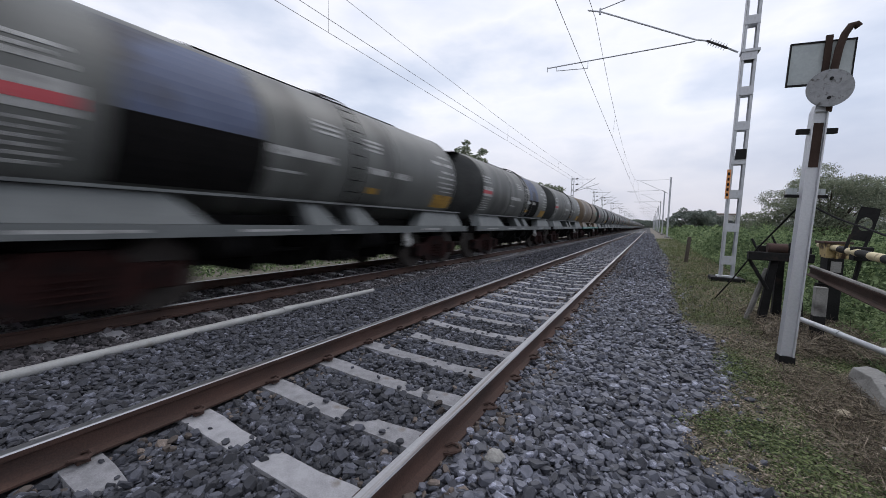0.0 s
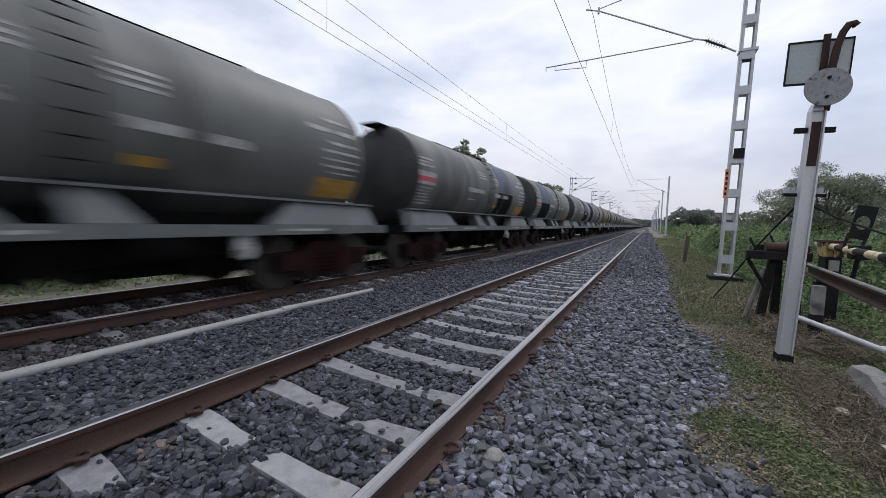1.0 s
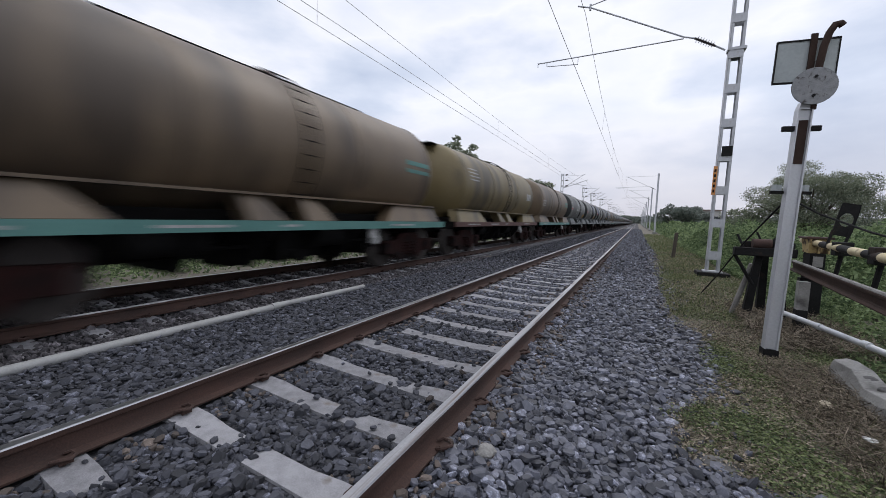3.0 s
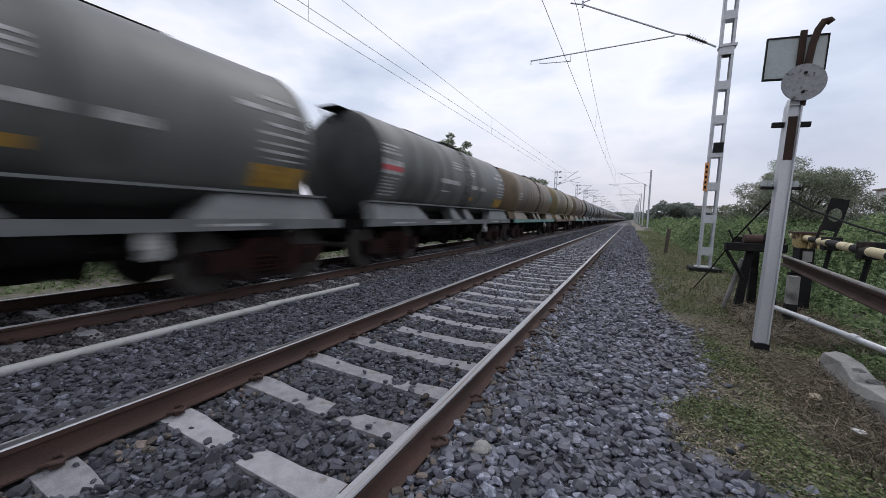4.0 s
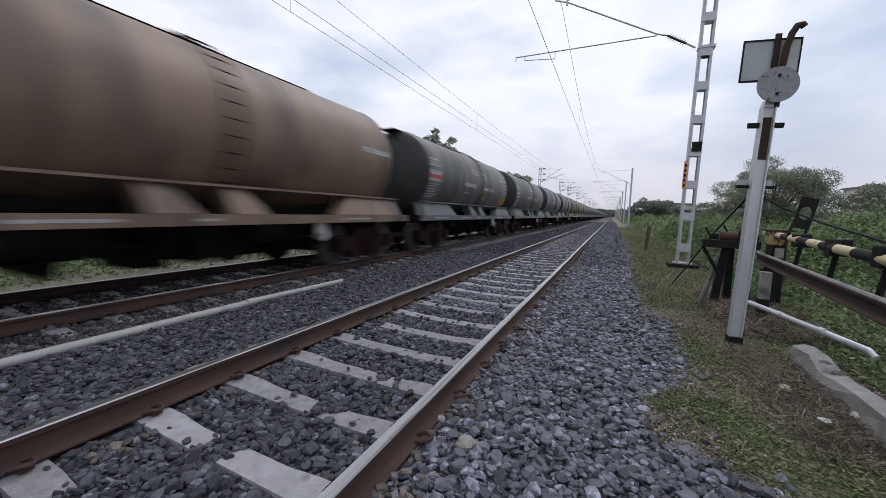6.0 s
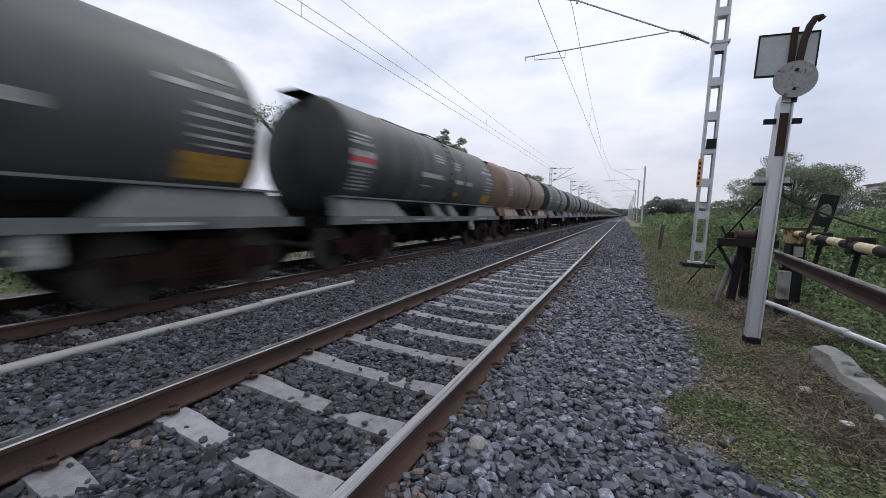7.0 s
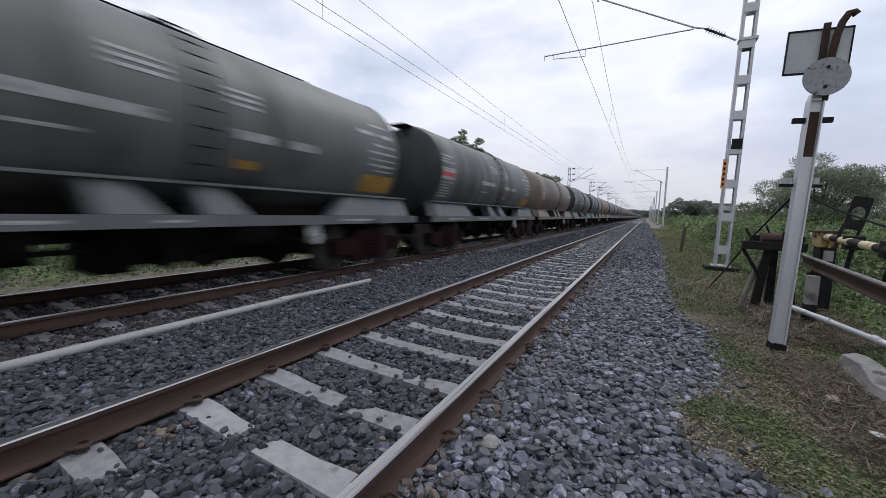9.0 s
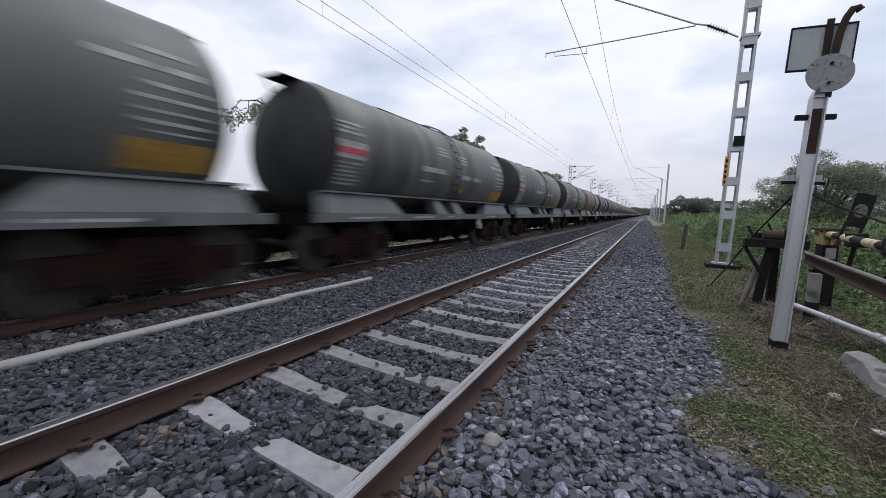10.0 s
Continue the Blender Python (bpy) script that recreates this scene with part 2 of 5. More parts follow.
# ---- mesh tools ----
class Shape:
    """Vertices and faces of one mesh."""

    def __init__(self):
        self.v, self.f, self.mi = [], [], []

    def add(self, verts, faces, mi=0):
        k = len(self.v)
        self.v += [tuple(p) for p in verts]
        self.f += [tuple(k + i for i in f) for f in faces]
        self.mi += [mi] * len(faces)
        return self

    def box(self, x0, x1, y0, y1, z0, z1, mi=0):
        return self.add([(x0, y0, z0), (x1, y0, z0), (x1, y1, z0), (x0, y1, z0), (x0, y0, z1), (x1, y0, z1), (x1, y1, z1), (x0, y1, z1)],
                        [(0, 3, 2, 1), (4, 5, 6, 7), (0, 1, 5, 4), (1, 2, 6, 5), (2, 3, 7, 6), (3, 0, 4, 7)], mi)

    def hexa(self, lo, hi, mi=0):
        """A block between a lower and an upper ring of four points."""
        return self.add(list(lo) + list(hi), [(0, 3, 2, 1), (4, 5, 6, 7), (0, 1, 5, 4), (1, 2, 6, 5), (2, 3, 7, 6), (3, 0, 4, 7)], mi)

    def tube(self, pts, r, seg=10, mi=0, caps=True):
        pts = [Vector(p) for p in pts]
        rs = r if isinstance(r, (list, tuple)) else [r] * len(pts)
        rings = []
        runs = [(q - p).normalized() for p, q in zip(pts, pts[1:])]
        ref = min((Vector((0, 0, 1)), Vector((1, 0, 0)), Vector((0, 1, 0))), key=lambda k: max(abs(d.dot(k)) for d in runs))
        for i, p in enumerate(pts):
            d = (pts[min(i + 1, len(pts) - 1)] - pts[max(i - 1, 0)]).normalized()
            a = d.cross(ref).normalized()
            b = d.cross(a)
            rings.append([p + (a * math.cos(q) + b * math.sin(q)) * rs[i] for q in [2 * math.pi * j / seg for j in range(seg)]])
        verts = [v for ring in rings for v in ring]
        faces = [(i * seg + j, i * seg + (j + 1) % seg, (i + 1) * seg + (j + 1) % seg, (i + 1) * seg + j) for i in range(len(pts) - 1) for j in range(seg)]
        if caps:
            faces += [tuple(range(seg - 1, -1, -1)), tuple((len(pts) - 1) * seg + j for j in range(seg))]
        return self.add(verts, faces, mi)

    def extrude_y(self, profile, ys, mi=0):
        """A closed (x, z) outline carried along y."""
        k = len(profile)
        verts = [(x, y, z) for y in ys for x, z in profile]
        faces = [(i * k + j, i * k + (j + 1) % k, (i + 1) * k + (j + 1) % k, (i + 1) * k + j) for i in range(len(ys) - 1) for j in range(k)]
        faces += [tuple(range(k - 1, -1, -1)), tuple((len(ys) - 1) * k + j for j in range(k))]
        return self.add(verts, faces, mi)


def part(name, shape, mats, parent=None, label="", bevel=0.0, smooth=False):
    me = bpy.data.meshes.new(name)
    me.from_pydata(shape.v, [], shape.f)
    mats = mats if isinstance(mats, (list, tuple)) else [mats]
    for m in mats:
        me.materials.append(m)
    if len(mats) > 1:
        me.polygons.foreach_set("material_index", shape.mi)
    bm = bmesh.new()
    bm.from_mesh(me)
    bmesh.ops.recalc_face_normals(bm, faces=bm.faces)
    bm.to_mesh(me)
    bm.free()
    if smooth:
        me.polygons.foreach_set("use_smooth", [True] * len(me.polygons))
        me.set_sharp_from_angle(angle=radians(35))
    me.update()
    ob = new(name, me)
    if parent:
        ob.parent = parent
    if label:
        ob["label"] = label
    if bevel:
        b = ob.modifiers.new("edge", "BEVEL")
        b.width, b.segments, b.limit_method = bevel, 2, "ANGLE"
    return ob


def again(ob, x, y, z, parent=None, rz=0, name=""):
    """The same mesh once more, at another place."""
    o = ob.copy()
    scene.collection.objects.link(o)
    if name:
        o.name = name
    o.parent = parent or ob.parent
    o.matrix_basis = pose(x, y, z, 0, 0, rz)
    return o


def thing(name, label, category, group="", x=0, y=0, z=0, rz=0):
    ob = tagged(new(name), label, category, group)
    ob.matrix_basis = pose(x, y, z, 0, 0, rz)
    return ob


def raw_mesh(name, verts, faces, mat):
    """A large mesh from arrays: verts (n, 3), faces (m, 3 or 4)."""
    me = bpy.data.meshes.new(name)
    k = faces.shape[1]
    me.vertices.add(len(verts))
    me.vertices.foreach_set("co", verts.astype(np.float32).ravel())
    me.loops.add(faces.size)
    me.loops.foreach_set("vertex_index", faces.astype(np.int32).ravel())
    me.polygons.add(len(faces))
    me.polygons.foreach_set("loop_start", np.arange(0, faces.size, k, dtype=np.int32))
    me.polygons.foreach_set("loop_total", np.full(len(faces), k, dtype=np.int32))
    me.materials.append(mat)
    me.polygons.foreach_set("use_smooth", np.zeros(len(faces), dtype=bool))
    me.update(calc_edges=True)
    return new(name, me)


# ---- levels of the place ----
LEFT_X, LEFT_Z = -5.05, -0.12
GAUGE = 0.872


def ground_z(x):
    return float(np.interp(x, [-60, -9.5, -7.6, -6.6, -3.6, -2.6, -1.3, -1.0, -0.8, 0.8, 1.0, 1.4, 2.3, 3.1, 30], [-0.9, -0.75, -0.42, -0.33, -0.33, -0.31, -0.225, -0.203, -0.206, -0.206, -0.185, -0.175, -0.15, -0.06, -0.02]))


def ballast_edge(y):
    return np.interp(y, [0, 2.2, 2.40, 2.52, 2.60, 2.85, 3.14, 3.40, 3.62, 4.09, 4.58, 5.19, 5.65, 6.68, 8.9, 12, 17.7, 30],
                     [2.95, 2.85, 2.70, 2.50, 2.32, 2.24, 2.23, 2.40, 2.60, 2.67, 2.69, 2.70, 2.63, 2.45, 2.43, 2.55, 2.72, 2.6])


def build_ground():
    rng = np.random.RandomState(3)
    xs = np.r_[-3000, -800, -250, -90, np.arange(-40, -8, 2.0), np.arange(-8, 8.01, 0.5), np.arange(10, 41, 2.0), 90, 250, 800, 3000]
    ys = np.r_[-900, -200, -60, np.arange(-20, 40, 1.0), np.arange(40, 200, 8), 250, 400, 900, 3000]
    v = [(x, y, ground_z(x) - (0.08 if -7.6 < x < 2.3 else 0.0) + rng.uniform(-0.02, 0.02) * (abs(x) < 60)) for y in ys for x in xs]
    k = len(xs)
    f = [(j * k + i, j * k + i + 1, (j + 1) * k + i + 1, (j + 1) * k + i) for j in range(len(ys) - 1) for i in range(k - 1)]
    ob = raw_mesh("ground", np.array(v), np.array(f), EARTH)
    tagged(ob, "dry earth with thin brown and green grass beside the line", "ground", kind="structure")
    xs = np.r_[np.arange(-7.9, 2.56, 0.15)]
    ys = np.r_[np.arange(-14, 30, 0.25), np.arange(30, 120, 2), 160, 250, 420, 700, 1200]
    v = []
    for y in ys:
        wob = 0.12 * noise.noise((y * 0.7, 3, 0)) + 0.06 * noise.noise((y * 2.9, 9, 0))
        for x in xs:
            xx = x + (wob + ballast_edge(y) - 2.5 if x > 1.8 else 0)
            lump = 0.03 * noise.noise((x * 2.1, y * 2.1, 0)) + 0.012 * noise.noise((x * 9, y * 9, 5))
            v.append((xx, y, ground_z(x) + lump - 0.012 - (0.05 if x > 2.45 or x < -7.7 else 0)))
    k = len(xs)
    f = [(j * k + i, j * k + i + 1, (j + 1) * k + i + 1, (j + 1) * k + i) for j in range(len(ys) - 1) for i in range(k - 1)]
    ob = raw_mesh("ballast_bed", np.array(v), np.array(f), BED)
    tagged(ob, "bed of crushed grey stone under both tracks", "ballast", kind="structure")


build_ground()


def stone_shapes(rng, kinds=24, plain=False):
    """Angular flat chips: hulls of uneven rings of points, broken off at random."""
    out = []
    for _ in range(kinds):
        bm = bmesh.new()
        n = 4 if plain else rng.randint(5, 8)
        q0, wide = rng.uniform(0, 6.28), rng.uniform(0.55, 0.9)
        thick = rng.uniform(0.22, 0.48)
        for zz, k in ((-1, rng.uniform(0.6, 0.9)), (1, rng.uniform(0.55, 0.85)), (rng.uniform(-0.4, 0.4), 1.0))[:2 if plain else 3]:
            tilt = rng.uniform(-0.35, 0.35, 2)
            for i in range(n):
                q = q0 + 2 * math.pi * (i + rng.uniform(-0.3, 0.3)) / n
                r = k * rng.uniform(0.75, 1.1)
                x, y = r * math.cos(q), r * math.sin(q) * wide
                bm.verts.new((x, y, thick * (zz + tilt[0] * x + tilt[1] * y)))
        bmesh.ops.convex_hull(bm, input=bm.verts)
        bmesh.ops.delete(bm, geom=[v for v in bm.verts if not v.link_faces], context="VERTS")
        bm.verts.index_update()
        out.append((np.array([v.co[:] for v in bm.verts]), np.array([[v.index for v in f.verts] for f in bm.faces])))
        bm.free()
    return out


def buried(x, y):
    """Where loose stone has run over the sleepers."""
    mid = float(np.interp(y, [0.7, 1.42, 2.04], [-0.36, -0.10, 0.14]))
    half = float(np.interp(y, [0.5, 1.5, 2.1, 2.6], [0.13, 0.10, 0.045, 0.0]))
    return abs(x - mid) < half or noise.noise((x * 2.1, y * 1.7, 4.0)) > 0.5


def scatter(name, label, xs, ys, per_m2, size, seed, mat=STONE, lift=0.0, clear=0.0):
    """Loose crushed stone over a strip of the bed, most of it lying flat."""
    rng = np.random.RandomState(seed)
    shapes = stone_shapes(rng, plain=size > 0.038)
    n = int((xs[1] - xs[0]) * (ys[1] - ys[0]) * per_m2)
    x, y = rng.uniform(*xs, n), rng.uniform(*ys, n)
    keep = x < ballast_edge(y) + rng.normal(0, 0.05, n) + (0.45 if "stray" in label else 0)
    x, y = x[keep], y[keep]
    n = len(x)
    r = size * np.minimum(rng.lognormal(0, 0.36, n), 2.0)
    z = np.array([ground_z(a) for a in x])
    if clear:
        off = np.abs((y + SKEW * x - FIRST + SPACING / 2) % SPACING - SPACING / 2)
        on = off < 0.098 + 0.35 * r
        keep = ~on | (rng.uniform(0, 1, n) > clear) | np.array([buried(a, b) for a, b in zip(x, y)])
        z = np.where(on, -0.185, z)
        x, y, z, r = x[keep], y[keep], z[keep], r[keep]
        n = len(x)
    V, F = [], []
    # a turn about z, then a tilt about a level axis
    turn, axis, lean = rng.uniform(0, 6.28, n), rng.uniform(0, 6.28, n), np.abs(rng.normal(0, 0.55, n))
    zero, one = np.zeros(n), np.ones(n)
    spin = lambda q: np.stack([np.cos(q), -np.sin(q), zero, np.sin(q), np.cos(q), zero, zero, zero, one], 1).reshape(-1, 3, 3)
    tip = np.stack([one, zero, zero, zero, np.cos(lean), -np.sin(lean), zero, np.sin(lean), np.cos(lean)], 1).reshape(-1, 3, 3)
    R = spin(axis) @ tip @ spin(turn)
    kind = rng.randint(0, len(shapes), n)
    place = np.stack([x, y, z + r * rng.uniform(-0.75, 0.55, n) + lift], 1)
    base = 0
    for k, (verts, faces) in enumerate(shapes):
        w = np.nonzero(kind == k)[0]
        V.append((np.einsum("nij,nkj->nki", R[w], verts[None] * r[w, None, None]) + place[w][:, None, :]).reshape(-1, 3))
        F.append((faces[None] + base + (np.arange(len(w)) * len(verts))[:, None, None]).reshape(-1, 3))
        base += len(w) * len(verts)
    ob = raw_mesh(name, np.concatenate(V), np.concatenate(F), mat)
    return tagged(ob, label, "ballast", kind="stuff")


FIRST, SPACING, SKEW = 1.42, 0.617, 0.05
LOOSE = "loose angular dark grey crushed stones between and beside the rails"
scatter("ballast_stones", LOOSE, (-0.78, 0.78), (0.4, 5.0), 1700, 0.0275, 1, STONE_DARKER, clear=0.985)
scatter("ballast_stones", LOOSE, (0.94, 3.0), (0.4, 5.0), 1750, 0.0285, 11)
scatter("ballast_stones", LOOSE, (-3.3, -1.4), (0.3, 6.0), 1500, 0.027, 2, STONE_DARKER)
scatter("ballast_stones", LOOSE, (-1.4, -0.96), (0.3, 9.0), 1300, 0.027, 13, STONE_DARKER, clear=0.93)
scatter("ballast_stones", LOOSE, (-0.78, 0.78), (5.0, 11.0), 950, 0.030, 4, clear=0.96)
scatter("ballast_stones", LOOSE, (0.94, 2.75), (5.0, 11.0), 1150, 0.031, 12)
scatter("ballast_stones", LOOSE, (-3.3, -1.0), (6.0, 13.0), 800, 0.031, 5, STONE_DARKER)
scatter("ballast_stones", LOOSE, (-3.3, -0.96), (13.0, 30.0), 240, 0.043, 6, STONE_DARKER)
scatter("ballast_stones", LOOSE, (-0.78, 0.78), (11.0, 30.0), 290, 0.040, 14, clear=0.97)
scatter("ballast_stones", LOOSE, (0.94, 2.75), (11.0, 30.0), 330, 0.041, 15)
FARTHER = "crushed grey stone along the line into the distance"
for span, seed in (((-3.3, -0.96), 31), ((-0.78, 0.78), 32), ((0.94, 2.75), 33)):
    scatter("ballast_stones", FARTHER, span, (30.0, 90.0), 75, 0.07, seed, STONE_DARKER if seed == 31 else STONE)
scatter("ballast_stones", LOOSE, (-3.3, -0.96), (-7.0, 0.3), 420, 0.034, 21, STONE_DARKER)
scatter("ballast_stones", LOOSE, (-0.78, 0.78), (-7.0, 0.4), 450, 0.034, 22, clear=0.97)
scatter("ballast_stones", LOOSE, (0.94, 2.4), (-7.0, 0.4), 500, 0.034, 23)
scatter("dusty_stones", "dusty brown-grey crushed stones along the far track", (-4.1, -3.2), (-1.0, 14.0), 800, 0.029, 7, STONE_DUSTY)
scatter("dusty_stones", "dusty brown-grey crushed stones along the far track", (-7.2, -4.0), (-1.0, 14.0), 240, 0.036, 17, STONE_DUSTY)
scatter("rusty_stones", "rust-stained crushed stones close to the rails", (0.94, 1.25), (0.6, 14.0), 260, 0.026, 18, STONE_RUST, lift=0.012)
scatter("rusty_stones", "rust-stained crushed stones close to the rails", (-0.78, -0.5), (0.6, 14.0), 260, 0.024, 19, STONE_RUST, lift=0.01, clear=0.985)
scatter("rusty_stones", "rust-stained crushed stones close to the rails", (0.5, 0.78), (0.6, 14.0), 200, 0.024, 20, STONE_RUST, lift=0.01, clear=0.985)
scatter("ballast_stones", "stray dark crushed stones on the verge", (2.35, 2.85), (0.8, 16.0), 170, 0.024, 8, lift=0.003)


# ---- tracks ----
RAIL = [(-0.075, -0.172), (0.075, -0.172), (0.075, -0.160), (0.022, -0.146), (0.0095, -0.128), (0.0095, -0.052), (0.032, -0.040), (0.0345, -0.010), (0.028, -0.002),
        (-0.028, -0.002), (-0.0345, -0.010), (-0.032, -0.040), (-0.0095, -0.052), (-0.0095, -0.128), (-0.022, -0.146), (-0.075, -0.160)]


def sleeper_shape():
    s = Shape()
    ring = lambda x, w, h: [(x, -w, -0.36), (x, w, -0.36), (x, w * 0.72, h), (x, -w * 0.72, h)]
    prof = [(-1.375, 0.125, -0.20), (-1.1, 0.135, -0.18), (-0.62, 0.135, -0.18), (-0.38, 0.118, -0.195), (0.38, 0.118, -0.195), (0.62, 0.135, -0.18), (1.1, 0.135, -0.18), (1.375, 0.125, -0.20)]
    verts = [p for q in prof for p in ring(*q)]
    faces = [(i * 4 + j, i * 4 + (j + 1) % 4, (i + 1) * 4 + (j + 1) % 4, (i + 1) * 4 + j) for i in range(len(prof) - 1) for j in range(4)]
    faces += [(0, 1, 2, 3), (28, 29, 30, 31)]
    return s.add(verts, faces)


def clip_shape():
    """A bent spring-steel rail clip on its shoulder."""
    s = Shape()
    s.tube([(0.0, -0.05, 0.012), (0.035, -0.055, 0.03), (0.07, -0.03, 0.04), (0.075, 0.01, 0.03), (0.04, 0.045, 0.028), (0.0, 0.04, 0.035), (-0.03, 0.01, 0.022)], 0.010, 6)
    s.box(0.01, 0.06, -0.03, 0.03, 0.0, 0.024)
    return s


def build_track(x, z, first, spacing, near, label):
    t = thing("railway_track", label, "railway track", "tracks", x, 0, z)
    t["kind"] = "structure"
    rail = Shape().extrude_y(RAIL, [-40, 0, 40, 120, 300, 1200])
    rail.mi = [1 if i < 80 and i % 16 in (7, 8, 9) else 0 for i in range(len(rail.f))]
    a = part("rail", rail, [RUST, HEAD], t, "rusty steel rail with a bright worn running surface", smooth=True)
    a.location.x = -GAUGE
    again(a, GAUGE, 0, 0)
    sl = part("sleeper", sleeper_shape(), CONCRETE, t, "pale prestressed concrete sleeper half covered with stone")
    clip = part("rail_clip", clip_shape(), RUST, sl, "rusty spring clip")
    clip.location = (-GAUGE + 0.065, 0, -0.168)
    for cx, rz in ((-GAUGE - 0.065, 180), (GAUGE - 0.065, 180), (GAUGE + 0.065, 0)):
        again(clip, cx, 0, -0.168, sl, rz)
    n0 = -14
    sl.matrix_basis = pose(0, first + n0 * spacing, 0, 0, 0, -math.degrees(SKEW))
    for i in range(n0 + 1, near):
        o = sl.copy()
        scene.collection.objects.link(o)
        o.location.y = first + i * spacing
        if i < 26:
            for c in sl.children:
                again(c, *c.location, o, math.degrees(c.rotation_euler.z))
    far = Shape()
    for i in range(near, near + 190):
        y = first + i * spacing
        far.box(-1.37, 1.37, y - 0.10, y + 0.10, -0.3, -0.19)
    ob = part("far_sleepers", far, CONCRETE, t)
    ob["kind"] = "stuff"
    return t


build_track(0, 0, FIRST, SPACING, 90, "broad-gauge track with rusty rails on concrete sleepers")
build_track(LEFT_X, LEFT_Z, 1.60, 0.61, 60, "second broad-gauge track under the passing train")


# ---- pipe between the tracks ----
def build_pipe():
    p = thing("drain_pipe", "pale grey plastic pipe lying on the stones between the tracks", "pipe")
    part("pipe_length", Shape().tube([(-2.98, -3, -0.27), (-3.02, 1.0, -0.27), (-3.08, 2.6, -0.272), (-3.09, 4.05, -0.268)], 0.052, 14), PIPE, p, smooth=True)
    part("pipe_length", Shape().tube([(-3.10, 4.10, -0.255), (-3.08, 5.2, -0.262), (-3.06, 6.2, -0.262)], 0.047, 14), PIPE, p, smooth=True)
    part("coupling", Shape().tube([(-3.09, 4.00, -0.262), (-3.10, 4.14, -0.262)], 0.06, 14), PIPE, p, smooth=True)


build_pipe()


# ---- overhead line ----
def cantilever(parent, flip=1, stay=7.75):
    """The bracket that holds the wires, reaching towards the track (to -x, or +x when flipped)."""
    P = lambda x, z, y=0: (x * flip, y, z)
    part("bracket_tube", Shape().tube([P(-0.21, 5.42), P(-0.42, 5.55)], 0.022, 8).tube([P(-0.86, 5.80), P(-1.10, 5.87), P(-3.38, 7.02), P(-3.73, 7.13)], 0.021, 8), GALV, parent, smooth=True)
    ins = Shape()
    a, b = Vector(P(-0.42, 5.55)), Vector(P(-0.86, 5.80))
    ins.tube([a, b], 0.028, 8)
    for i in range(7):
        c = a.lerp(b, 0.12 + i * 0.125)
        d = (b - a).normalized() * 0.012
        ins.tube([c - d, c, c + d], [0.03, 0.085, 0.03], 12)
    part("insulator", ins, INSUL, parent, "brown ribbed porcelain insulator", smooth=True)
    part("stay_tube", Shape().tube([P(-0.15, stay), P(-3.38, 7.08)], 0.014, 8), GALV, parent, smooth=True)
    part("registration_tube", Shape().tube([P(-1.10, 5.83), P(-4.76, 5.71)], 0.017, 8).tube([P(-4.76, 5.74), P(-4.76, 5.6)], 0.012, 6), GALV, parent, smooth=True)
    part("steady_arm", Shape().tube([P(-4.5, 5.72), P(-4.5, 5.60), P(-3.63, 5.55)], 0.012, 6).tube([P(-3.63, 5.75), P(-3.63, 5.53)], 0.008, 6), GALV, parent, smooth=True)
    part("catenary_clamp", Shape().tube([P(-3.40, 7.12), P(-3.40, 6.95)], 0.028, 8), GALV, parent, smooth=True)


def lattice_mast(x, y, z):
    m = thing("overhead_line_mast", "silver lattice mast with a bracket on a low concrete block", "mast", "overhead line masts", x, y, z)
    m.rotation_euler = (0, radians(0.75), 0)
    hw, hd, top = 0.145, 0.11, 9.4
    ch = Shape()
    ch.box(-hw, -hw + 0.008, -hd, hd, 0, top).box(-hw, -hw + 0.055, -hd, -hd + 0.008, 0, top).box(-hw, -hw + 0.055, hd - 0.008, hd, 0, top)
    c = part("channel", ch, GALV, m)
    again(c, 0, 0, 0, m, 180)
    bat = part("batten", Shape().box(-hw, hw, -hd - 0.01, -hd, -0.1, 0.1), GALV, m)
    bat.location.z = 0.415
    for i in range(11):
        for side in (0, 1):
            if i or side:
                again(bat, 0, (2 * hd + 0.01) * side, 0.415 + i * 0.81, m)
    part("concrete_block", Shape().box(-0.34, 0.34, -0.3, 0.3, -0.17, 0.0), BLACK, m, "tarred concrete block", bevel=0.02)
    part("base_plate", Shape().box(-0.2, 0.2, -0.16, 0.16, 0.0, 0.03), GALV, m)
    part("footing", Shape().box(-0.62, 0.62, -0.45, 0.45, -0.4, -0.155), GRIME, m, "dark stained footing slab", bevel=0.02)
    part("bracket_band", Shape().box(-hw - 0.02, hw + 0.05, -hd - 0.03, hd + 0.03, 5.36, 5.42), GALV, m)
    part("dark_plate", Shape().box(-0.08, 0.13, -hd - 0.03, -hd - 0.012, 2.86, 3.1), BLACK, m, "small black plate")
    num = part("number_plate", Shape().box(-0.205, -0.125, -hd - 0.03, -hd - 0.015, 1.92, 2.62), ORANGE, m, "narrow orange plate with worn marks")
    for i in range(5):
        part("mark", Shape().box(-0.185, -0.145, -hd - 0.036, -hd - 0.03, 1.98 + i * 0.125, 2.05 + i * 0.125), BLACK, num)
    cantilever(m)
    return m


def beam_mast(x, y, z, flip, n):
    m = thing("overhead_line_mast", "slim silver steel-beam mast with a wire bracket", "mast", "overhead line masts", x, y, z)
    s = Shape()
    s.box(-0.1, 0.1, -0.10, -0.09, 0, 7.45).box(-0.1, 0.1, 0.09, 0.10, 0, 7.45).box(-0.006, 0.006, -0.09, 0.09, 0, 7.45)
    part("beam", s, GALV, m)
    part("concrete_block", Shape().box(-0.3, 0.3, -0.3, 0.3, -0.6, 0.1), PLINTH, m, bevel=0.02)
    cantilever(m, flip, 7.15)
    return m


